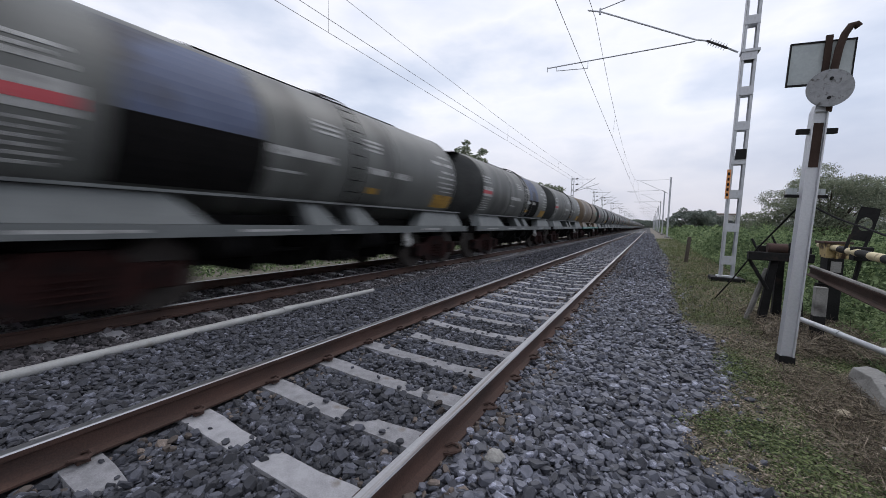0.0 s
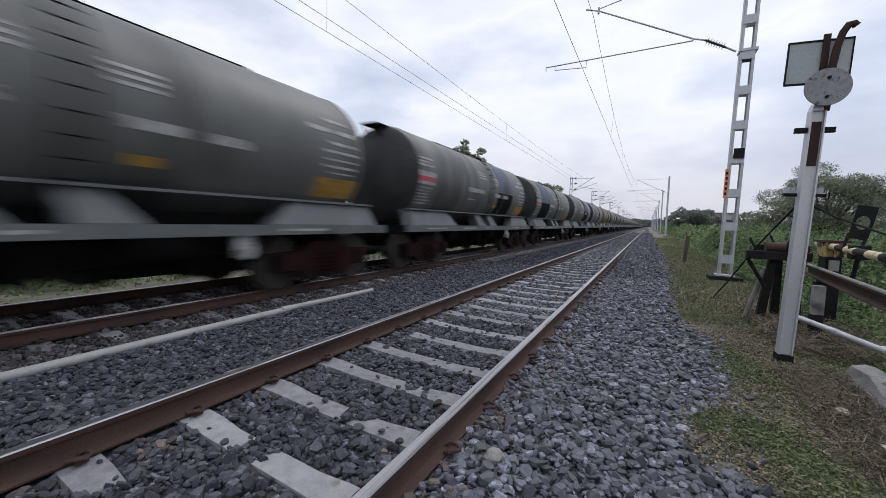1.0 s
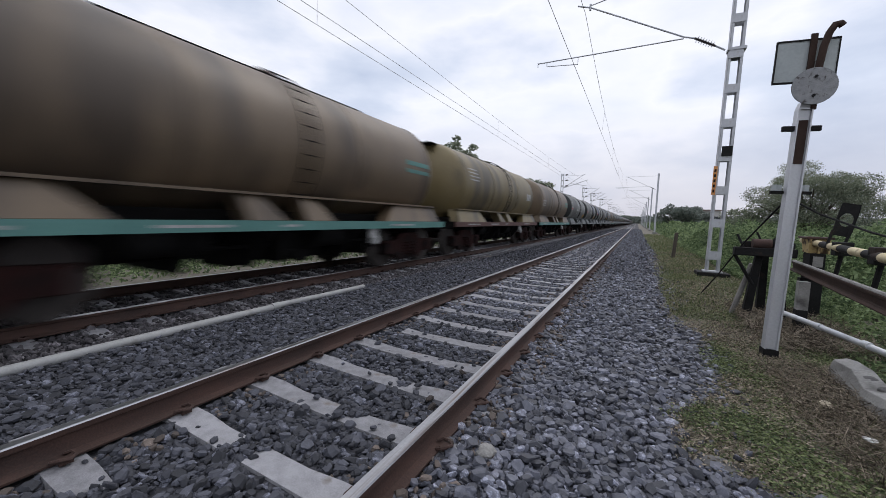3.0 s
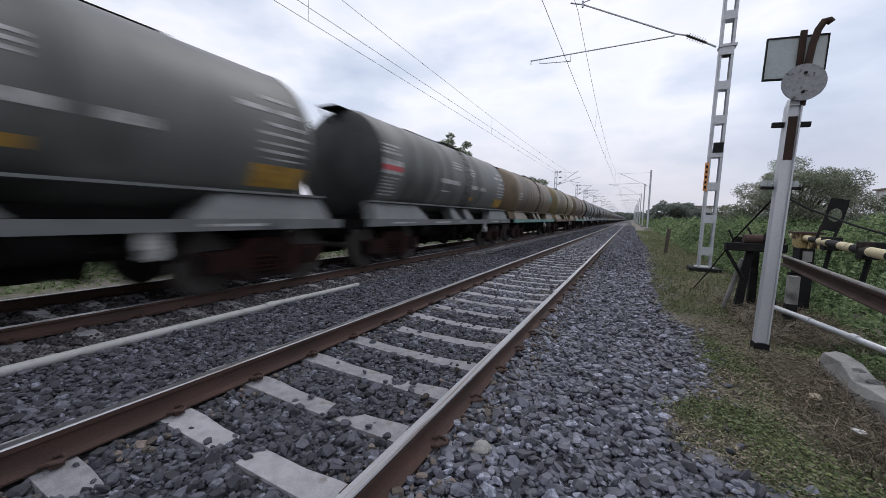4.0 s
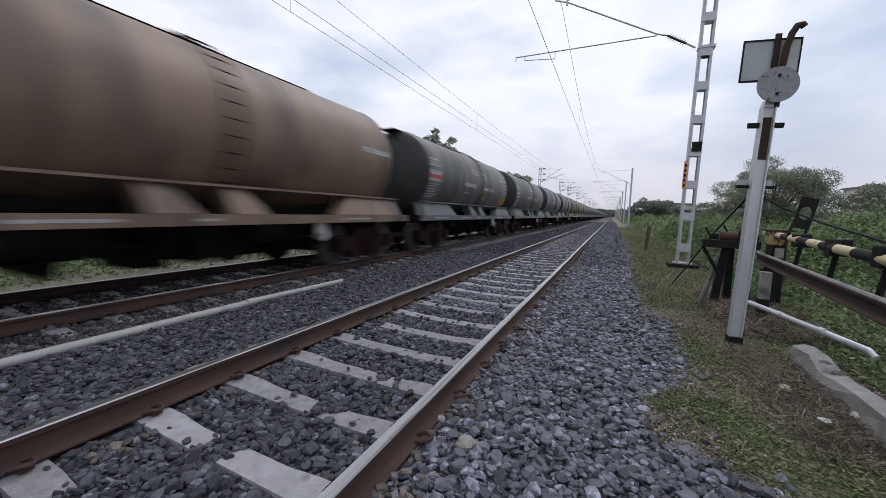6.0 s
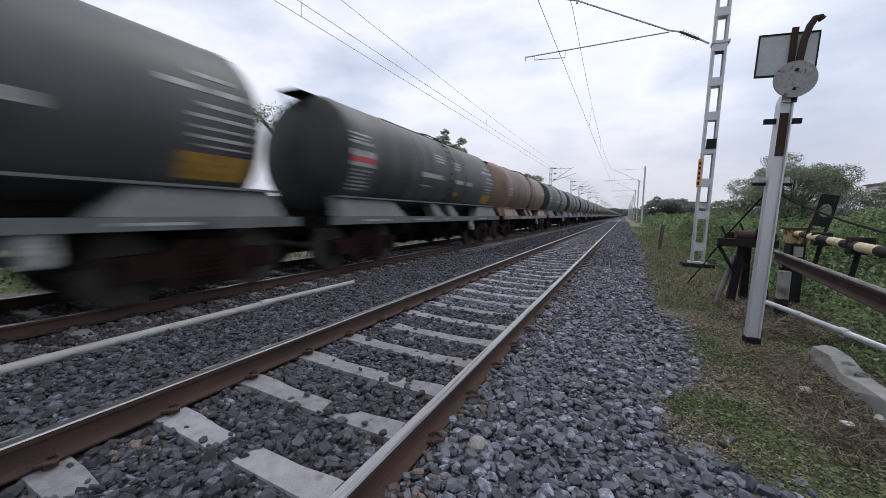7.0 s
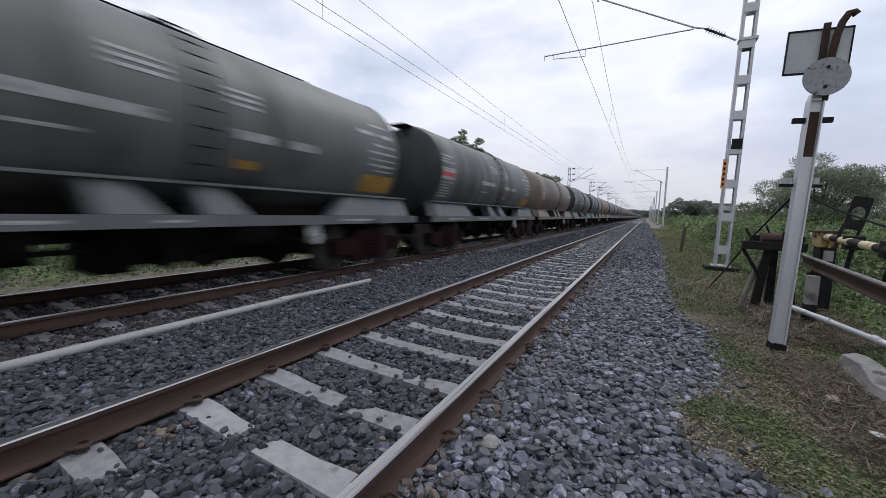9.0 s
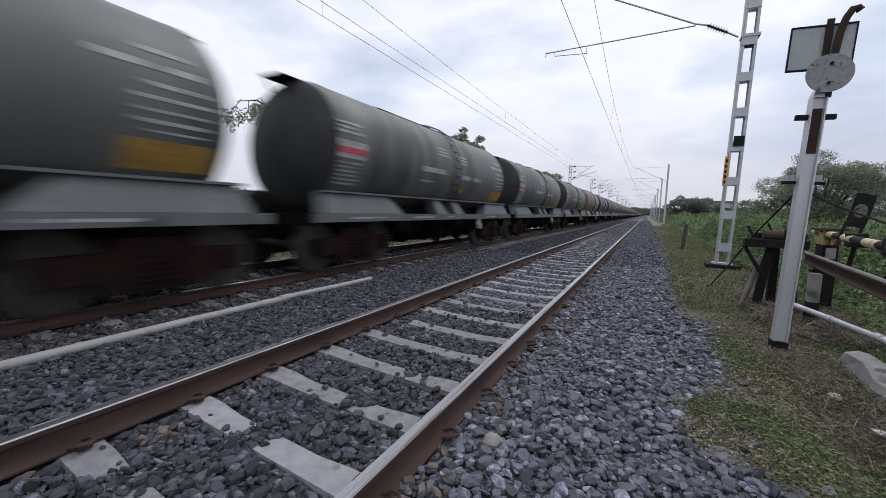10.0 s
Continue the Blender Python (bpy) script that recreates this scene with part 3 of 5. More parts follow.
NEAR_MAST = (3.67, 11.6, 0.06)
lattice_mast(*NEAR_MAST)
bm0 = beam_mast(3.9, 55, 0.05, 1, 1)
for y in (78, 103, 126, 148, 180, 212, 245, 280):
    copy_thing(bm0, pose(3.9, y, 0.05))
def twin_mast(x, y, z):
    """A mast of two channels with battens, and two raked tubes over the track beside it."""
    m = thing("overhead_line_mast", "grey twin-channel mast with two raked bracket tubes", "mast", "overhead line masts", x, y, z)
    ch = part("channel", Shape().box(-0.19, -0.12, -0.1, 0.1, -0.9, 8.0), GALV, m)
    again(ch, 0.31, 0, 0, m)
    bat = part("batten", Shape().box(-0.12, 0.12, -0.105, 0.105, -0.08, 0.08), GALV, m)
    bat.location.z = 0.6
    for i in range(1, 10):
        again(bat, 0, 0, 0.6 + i * 0.8, m)
    part("bracket_tube", Shape().tube([(0.19, 0, 5.95), (3.1, 0, 7.9)], 0.035, 8), GALV, m, smooth=True)
    part("bracket_tube", Shape().tube([(0.19, 0.3, 5.95), (3.5, 0.3, 7.1)], 0.035, 8), GALV, m, smooth=True)
    part("stay_tube", Shape().tube([(0.15, 0, 7.8), (2.8, 0, 7.72)], 0.025, 8), GALV, m, smooth=True)
    part("registration_tube", Shape().tube([(1.2, 0, 6.55), (3.4, 0, 6.2)], 0.025, 8), GALV, m, smooth=True)
    for px, pz in ((0.6, 6.2), (0.55, 7.79), (0.6, 7.0)):
        part("insulator", Shape().tube([(px - 0.2, 0, pz), (px, 0, pz + 0.03), (px + 0.2, 0, pz + 0.06)], [0.05, 0.11, 0.05], 10), INSUL, m, smooth=True)
    return m


bm1 = twin_mast(-8.3, 58, 0.1)
for y in (-6, 82, 97, 122, 157, 190, 222, 255):
    copy_thing(bm1, pose(-8.3, y, 0.1))


def wire_line(name, label, pts, r):
    tagged(part(name, Shape().tube(pts, r, 5), WIRE, smooth=True), label, "wire", "overhead wires")


def build_wires():
    right = [-34, 11.6, 57, 103, 148, 180, 212, 245, 280]
    left = [-51, -6, 58, 97, 122, 157, 190, 222, 255]
    for x, supports, zoff in ((0.04, right, 0.0), (LEFT_X + 0.05, left, -0.02)):
        wire_line("contact_wire", "thin copper contact wire over the track", [(x, supports[0], 5.6 + zoff), (x, 300, 5.6 + zoff)], 0.0065)
        pts = []
        for a, b in zip(supports, supports[1:]):
            for i in range(8):
                u = i / 8
                pts.append((x + 0.2 * (1 - 4 * u * (1 - u)) * (x > -1), a + (b - a) * u, 7.0 + zoff - 2.4 * u * (1 - u) * (1 if b - a < 40 else 0.95)))
        wire_line("catenary_wire", "sagging catenary wire above the contact wire", pts, 0.0065)
        for a, b in zip(supports[:4], supports[1:5]):
            k = 5
            for i in range(1, k):
                u = i / k
                y = a + (b - a) * u
                wire_line("dropper", "thin dropper between catenary and contact wire", [(x, y, 5.6 + zoff), (x + 0.2 * (1 - 4 * u * (1 - u)) * (x > -1), y, 7.0 + zoff - 2.4 * u * (1 - u))], 0.004)
    wire_line("feeder_wire", "second thin wire beside the contact wire", [(LEFT_X + 0.3, -50, 5.72), (LEFT_X + 0.3, 255, 5.72), (-8.2, 258, 5.75)], 0.0065)


build_wires()


# ---- train ----
SPEED, PITCH, C0 = 20.365, 12.42, 8.42 - 5.0 * 20.365
R_TANK, Z_TANK = 1.42, 2.62   # above the rail
RING, REAR = 5.20, 5.08


def tank_patch(y0, y1, z0, z1, lift=0.006):
    """A painted field that follows the tank's side facing the camera; heights above the rail."""
    s = Shape()
    a0, a1 = [math.asin(max(-0.99, min(0.99, (z - Z_TANK) / R_TANK))) for z in (z0, z1)]
    k = max(2, int((a1 - a0) / 0.1) + 1)
    rr = R_TANK + lift
    v = []
    for i in range(k + 1):
        a = a0 + (a1 - a0) * i / k
        for r in (rr, R_TANK - 0.003):
            v += [(r * math.cos(a), y0, Z_TANK + r * math.sin(a)), (r * math.cos(a), y1, Z_TANK + r * math.sin(a))]
    f = []
    for i in range(k):
        o = i * 4
        f += [(o, o + 1, o + 5, o + 4), (o + 2, o + 6, o + 7, o + 3), (o, o + 4, o + 6, o + 2), (o + 1, o + 3, o + 7, o + 5)]
    f += [(0, 2, 3, 1), (k * 4, k * 4 + 1, k * 4 + 3, k * 4 + 2)]
    return s.add(v, f)


def build_wagon(kind, patch=None):
    paint, words = PAINTS[kind]
    frame_paint = GREYFRAME if kind in ("grey", "dark") else paint
    w = thing("tank_wagon", words + " four-axle tank wagon coupled in a moving train", "tank wagon", "wagons of the train")
    # barrel with dished ends
    end = [(-0.28 + 0.64 * math.cos(q), R_TANK * math.sin(q)) for q in [math.radians(k) for k in (0, 18, 34, 50, 64, 76, 84, 90)]]
    prof = [(-REAR - d, r) for d, r in end]
    prof += [(y, R_TANK) for y in (-3.6, -1.8, -0.02, 0.02, 1.8, 3.6)]
    prof += [(RING + d, r) for d, r in reversed(end)]
    s, seg = Shape(), 48
    v = [(r * math.cos(2 * math.pi * j / seg), y, Z_TANK + r * math.sin(2 * math.pi * j / seg)) for y, r in prof for j in range(seg)]
    f = [(i * seg + j, i * seg + (j + 1) % seg, (i + 1) * seg + (j + 1) % seg, (i + 1) * seg + j) for i in range(len(prof) - 1) for j in range(seg)]
    s.add(v, f)
    # the end rings take the second, darkened material
    s.mi = [1 if k // seg < 5 or k // seg >= len(prof) - 6 else 0 for k in range(len(f))]
    tank = part("tank", s, [paint, END_SHADE if kind in ("grey", "dark") else paint], w, smooth=True)
    for y in (-REAR + 0.32, -1.8, 1.8, RING - 0.32):
        sm = Shape()
        ring = [(R_TANK + d, yy) for d, yy in ((0, y - 0.03), (0.012, y - 0.018), (0.012, y + 0.018), (0, y + 0.03))]
        v = [(r * math.cos(2 * math.pi * j / seg), yy, Z_TANK + r * math.sin(2 * math.pi * j / seg)) for r, yy in ring for j in range(seg)]
        sm.add(v, [(i * seg + j, i * seg + (j + 1) % seg, (i + 1) * seg + (j + 1) % seg, (i + 1) * seg + j) for i in range(3) for j in range(seg)])
        part("weld_ring", sm, paint, tank, smooth=True)
    # seat flange, saddles and struts between tank and sill
    for side in (1, -1):
        part("seat_flange", Shape().box(side * 1.12, side * 1.40, -5.35, 5.35, 1.62, 1.66), frame_paint, w)
        for e in (1, -1):
            q = Shape()
            lo = [(side * 1.15, e * 5.45, 1.2), (side * 1.50, e * 5.45, 1.2), (side * 1.50, e * 2.75, 1.2), (side * 1.15, e * 2.75, 1.2)]
            hi = [(side * 0.95, e * 5.30, 1.62), (side * 1.33, e * 5.30, 1.62), (side * 1.33, e * 3.25, 1.62), (side * 0.95, e * 3.25, 1.62)]
            part("saddle", q.hexa(lo, hi), frame_paint, w, bevel=0.01)
        for y in (-0.75, 0.45):
            lo = [(side * 1.15, y - 0.2, 1.2), (side * 1.50, y - 0.2, 1.2), (side * 1.50, y + 0.5, 1.2), (side * 1.15, y + 0.5, 1.2)]
            hi = [(side * 0.95, y - 0.3, 1.62), (side * 1.33, y - 0.3, 1.62), (side * 1.33, y + 0.1, 1.62), (side * 0.95, y + 0.1, 1.62)]
            part("strut", Shape().hexa(lo, hi), frame_paint, w, bevel=0.01)
        sb = Shape().box(side * 1.46, side * 1.54, -5.74, 5.74, 1.03, 1.20)
        part("sole_bar", sb, {"brown": TEAL, "yellow": REDFRAME}.get(kind, frame_paint), w)
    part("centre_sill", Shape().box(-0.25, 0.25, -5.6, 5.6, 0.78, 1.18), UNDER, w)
    # black slab added to stand for the deep shade between the saddles
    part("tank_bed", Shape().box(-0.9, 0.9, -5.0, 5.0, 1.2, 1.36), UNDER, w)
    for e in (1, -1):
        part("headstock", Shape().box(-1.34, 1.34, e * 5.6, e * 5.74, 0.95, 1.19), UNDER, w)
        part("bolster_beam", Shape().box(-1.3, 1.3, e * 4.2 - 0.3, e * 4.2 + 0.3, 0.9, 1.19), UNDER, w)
    # bogies
    bog = None
    wheel_prof = [(0.0, 0.50), (0.10, 0.49), (0.13, 0.50), (0.14, 0.525), (0.17, 0.52)]
    for y in (-4.2, 4.2):
        if bog is None:
            bog = part("bogie", Shape().box(-1.2, 1.2, -0.25, 0.25, 0.45, 0.80), BOGIE, w, "red-oxide cast steel bogie")
            bog.location = (0, y, 0)
            b = Shape()
            x0, x1 = 1.08, 1.22
            outline = [(-1.25, 0.68), (-1.0, 0.36), (-0.75, 0.36), (-0.55, 0.16), (0.55, 0.16), (0.75, 0.36), (1.0, 0.36), (1.25, 0.68), (0.6, 0.70), (0.4, 0.88), (-0.4, 0.88), (-0.6, 0.70)]
            k = len(outline)
            b.add([(x0, p, q) for p, q in outline] + [(x1, p, q) for p, q in outline], [tuple(range(k)), tuple(range(2 * k - 1, k - 1, -1))] + [(i, (i + 1) % k, k + (i + 1) % k, k + i) for i in range(k)])
            fr = part("side_frame", b, BOGIE, bog)
            again(fr, 0, 0, 0, bog, 180)
            bx = part("axle_box", Shape().box(-0.11, 0.14, -0.17, 0.17, -0.16, 0.16), BOGIE, bog, bevel=0.02)
            bx.location = (1.16, -1.0, 0.5)
            for px, py, rz in ((1.16, 1.0, 0), (-1.16, -1.0, 180), (-1.16, 1.0, 180)):
                again(bx, px, py, 0.5, bog, rz)
            coil = [(0.075 * math.cos(i * 0.9), 0.075 * math.sin(i * 0.9), 0.38 * i / 34) for i in range(35)]
            sp = part("spring", Shape().tube(coil, 0.017, 5), BOGIE, bog)
            sp.location = (1.24, -0.2, 0.24)
            for px, py in ((1.24, 0.0), (1.24, 0.2), (-1.24, -0.2), (-1.24, 0.0), (-1.24, 0.2)):
                again(sp, px, py, 0.24, bog)
            ws = Shape().tube([(-1.15, 0, 0), (1.15, 0, 0)], 0.08, 10)
            for side in (1, -1):
                rings = [(side * (0.99 - x), r) for x, r in wheel_prof]
                ws.tube([(x, 0, 0) for x, r in rings], [r for x, r in rings], 28)
                ws.tube([(side * 1.0, 0, 0), (side * 0.985, 0, 0)], [0.36, 0.46], 28)
            wh = part("wheelset", ws, WHEEL, bog, "worn steel wheelset", smooth=True)
            wh.location = (0, -1.0, 0.5)
            again(wh, 0, 1.0, 0.5)
        else:
            bo = again(bog, 0, y, 0)
            for c in list(bog.children):
                again(c, *c.location, bo, math.degrees(c.rotation_euler.z))
    # couplers, brake gear, ladder, walkway, hatch
    for e in (1, -1):
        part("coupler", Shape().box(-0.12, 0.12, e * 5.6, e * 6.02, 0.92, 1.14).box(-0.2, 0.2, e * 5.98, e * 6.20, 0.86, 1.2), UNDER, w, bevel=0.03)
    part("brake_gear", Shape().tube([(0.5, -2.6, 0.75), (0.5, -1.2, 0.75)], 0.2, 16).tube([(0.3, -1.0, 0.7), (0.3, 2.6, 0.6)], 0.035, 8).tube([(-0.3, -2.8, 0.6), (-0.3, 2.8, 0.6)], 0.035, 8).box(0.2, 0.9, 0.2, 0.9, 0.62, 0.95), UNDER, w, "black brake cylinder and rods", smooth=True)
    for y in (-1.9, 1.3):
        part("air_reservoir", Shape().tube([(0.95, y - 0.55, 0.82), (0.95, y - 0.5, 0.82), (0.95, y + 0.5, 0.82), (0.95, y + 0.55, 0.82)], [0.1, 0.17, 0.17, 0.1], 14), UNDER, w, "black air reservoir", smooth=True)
    # cross members, pipes and rigging that hang below the sill, closing the view under it
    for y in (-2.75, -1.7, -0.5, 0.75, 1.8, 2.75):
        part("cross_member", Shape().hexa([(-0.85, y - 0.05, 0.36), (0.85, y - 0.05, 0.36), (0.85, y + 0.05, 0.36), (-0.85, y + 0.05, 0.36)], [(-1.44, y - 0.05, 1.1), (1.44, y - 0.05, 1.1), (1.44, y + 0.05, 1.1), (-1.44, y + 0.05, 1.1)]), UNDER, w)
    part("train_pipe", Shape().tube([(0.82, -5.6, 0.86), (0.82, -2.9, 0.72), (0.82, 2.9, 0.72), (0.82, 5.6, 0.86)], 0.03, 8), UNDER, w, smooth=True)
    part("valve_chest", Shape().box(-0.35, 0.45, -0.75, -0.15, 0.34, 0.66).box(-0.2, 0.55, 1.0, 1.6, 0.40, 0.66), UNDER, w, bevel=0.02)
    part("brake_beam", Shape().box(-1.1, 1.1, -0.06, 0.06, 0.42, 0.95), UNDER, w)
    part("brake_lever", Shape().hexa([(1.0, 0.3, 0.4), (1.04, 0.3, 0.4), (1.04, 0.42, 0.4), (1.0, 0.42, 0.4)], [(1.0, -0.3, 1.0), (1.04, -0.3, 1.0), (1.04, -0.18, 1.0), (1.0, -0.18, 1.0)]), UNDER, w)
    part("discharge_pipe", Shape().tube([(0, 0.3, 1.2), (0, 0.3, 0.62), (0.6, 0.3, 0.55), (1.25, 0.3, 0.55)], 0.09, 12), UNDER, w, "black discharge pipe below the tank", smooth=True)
    for a, b in ((-4.7, -3.6), (-2.3, -1.3), (-0.35, 0.0), (2.9, 3.9)):
        part("sill_marking", Shape().box(1.54, 1.543, a, b, 1.095, 1.135), MARK, w)
    part("hand_brake", Shape().box(1.42, 1.5, 2.12, 2.38, 0.7, 1.03).tube([(1.50, 2.25, 0.78), (1.54, 2.25, 0.78)], 0.12, 18), MARK, w, "pale hand-brake bracket", smooth=True)
    part("end_drum", Shape().tube([(0.45, 5.62, 1.2), (1.05, 5.62, 1.2)], 0.31, 24), UNDER, w, "black round brake drum on the headstock", smooth=True)
    lad = Shape()
    angles = [math.radians(a) for a in range(-38, 92, 10)]
    for dy in (0.15, 0.50):
        lad.tube([((R_TANK + 0.08) * math.cos(a), dy, Z_TANK + (R_TANK + 0.08) * math.sin(a)) for a in angles], 0.014, 6)
    for a in angles:
        lad.tube([((R_TANK + 0.08) * math.cos(a), 0.15, Z_TANK + (R_TANK + 0.08) * math.sin(a)), ((R_TANK + 0.08) * math.cos(a), 0.50, Z_TANK + (R_TANK + 0.08) * math.sin(a))], 0.011, 6)
    part("ladder", lad, UNDER, w, "dark rung ladder up the side")
    top = Z_TANK + R_TANK
    wk = Shape()
    for x in (-0.24, 0.24):
        wk.box(x - 0.13, x + 0.13, -2.5, 3.1, top - 0.03, top - 0.01)
        for y in (-2.3, -1.0, 0.3, 1.6, 2.9):
            wk.box(x - 0.12, x + 0.12, y - 0.03, y + 0.03, top - 0.16, top - 0.03)
    part("walkway", wk, UNDER, w, "dark walkway along the tank top")
    hatch = part("hatch", Shape().tube([(0, 0.3, top - 0.06), (0, 0.3, top + 0.03)], 0.30, 20).tube([(0, 0.3, top + 0.03), (0, 0.3, top + 0.06)], [0.34, 0.31], 20), paint, w, "round hatch on the tank top", smooth=True)
    for y in (-0.9, 1.5):
        part("valve", Shape().tube([(0, y, top - 0.04), (0, y, top + 0.05)], 0.09, 12), UNDER, w, smooth=True)
    for e, y in ((-1, -REAR), (1, RING)):
        k = 0.40 if e < 0 else 0.2
        st = Shape().box(-0.28, 0.28, min(y + k * e, y - 0.45 * e), max(y + k * e, y - 0.45 * e), top - 0.07, top - 0.04)
        for x in (-0.24, 0.24):
            st.tube([(x, y + (k - 0.05) * e, top - 0.06), (x, y + 0.12 * e, top - 0.42)], 0.02, 6)
        part("end_step", st, UNDER, w, "small dark platform over the tank end")
    # stencilled fields
    if kind in ("grey", "dark"):
        y0 = -5.0
        for z, h, dy in ((3.06, 0.05, 0.75), (2.96, 0.05, 0.6), (2.86, 0.07, 0.78)):
            part("marking", tank_patch(y0, y0 + dy, z, z + h), MARK, tank)
        band = part("warning_band", tank_patch(y0, y0 + 0.85, 2.36, 2.72), MARK, tank, "white field with a red band")
        part("red_stripe", tank_patch(y0, y0 + 0.85, 2.45, 2.58, 0.010), RED, band)
        for i in range(6):
            part("marking", tank_patch(y0 + 0.05, y0 + 0.62 + 0.1 * (i % 2), 1.82 + i * 0.085, 1.855 + i * 0.085), MARK, tank)
        y0 = 3.95
        for z, h, dy, ln in ((3.22, 0.07, 0.1, 0.6), (3.0, 0.09, -0.35, 1.2), (2.78, 0.06, 0.1, 0.8), (2.62, 0.05, 0.0, 1.0), (2.47, 0.04, 0.0, 0.95), (2.33, 0.05, 0.0, 0.9), (2.22, 0.03, 0.05, 0.8)):
            part("marking", tank_patch(y0 + dy, y0 + dy + ln, z, z + h), MARK, tank)
        part("amber_panel", tank_patch(y0 - 0.1, y0 + 1.0, 1.76, 2.13), AMBER, tank, "amber warning panel")
        for a, b, z in ((-1.75, -0.25, 2.40), (0.75, 1.45, 2.36), (1.75, 2.4, 2.36), (-1.7, -1.0, 2.12)):
            part("marking", tank_patch(a, b, z, z + (0.14 if z > 2.2 else 0.04)), MARK, tank)
        for i in range(3):
            part("marking", tank_patch(-0.75, -0.1, 2.95 + 0.1 * i, 3.0 + 0.1 * i), MARK, tank)
            part("marking", tank_patch(0.65, 1.2, 2.85 + 0.1 * i, 2.9 + 0.1 * i), MARK, tank)
        part("amber_mark", tank_patch(0.85, 1.2, 1.93, 2.06), AMBER, tank, "small amber mark")
    elif kind == "yellow":
        for i in range(4):
            part("marking", tank_patch(-4.4, -3.6 + 0.1 * (i % 2), 2.75 + 0.13 * i, 2.79 + 0.13 * i), MARK, tank)
        part("marking", tank_patch(3.6, 4.4, 2.4, 2.75), MARK, tank)
    else:
        part("marking", tank_patch(3.7, 4.9, 2.72, 2.84), TEAL if kind == "brown" else MARK, tank)
        part("marking", tank_patch(3.7, 4.9, 2.52, 2.62), TEAL if kind == "brown" else paint, tank)
        if kind == "dust":
            part("red_mark", tank_patch(-4.5, -3.8, 2.2, 2.5), RED, tank, "faded red mark")
        for i in range(3):
            part("marking", tank_patch(-4.6, -3.8, 2.3 + 0.15 * i, 2.36 + 0.15 * i), MARK, tank)
    if patch:
        part("repainted_patch", tank_patch(patch[0], patch[1], 2.55, 3.75, 0.004), BLUE, tank, "dark blue repainted patch")
        part("bitumen_patch", tank_patch(patch[0] - 0.1, patch[1] + 0.15, 1.72, 2.57, 0.005), UNDER, tank, "black bitumen stain over the lower side")
    return w


ORDER = ["grey-patch", "grey-small", "grey", "brown", "yellow", "brown", "grey", "grey", "grey", "grey", "tan", "dark", "dark", "dust", "grey", "grey", "grey", "grey", "grey", "grey"]
WAGONS = []


def build_train():
    """Wagons from the head of the train, far along the line, back to those that have yet to come."""
    made = {}
    centre0 = C0 + PITCH * 8
    for k in range(-42, len(ORDER)):
        key = ORDER[k] if k >= 0 else ("grey", "grey", "dark", "grey", "brown", "grey", "grey-small")[k % 7]
        if key in made:
            ob = copy_thing(made[key], pose(0, 0, 0))
        else:
            ob = made[key] = build_wagon(key.split("-")[0], {"grey-patch": (-3.75, -1.9), "grey-small": (1.3, 2.9)}.get(key))
        y = centre0 - PITCH * k
        ob.matrix_basis = pose(LEFT_X, y, LEFT_Z)
        WAGONS.append((ob, y))


build_train()


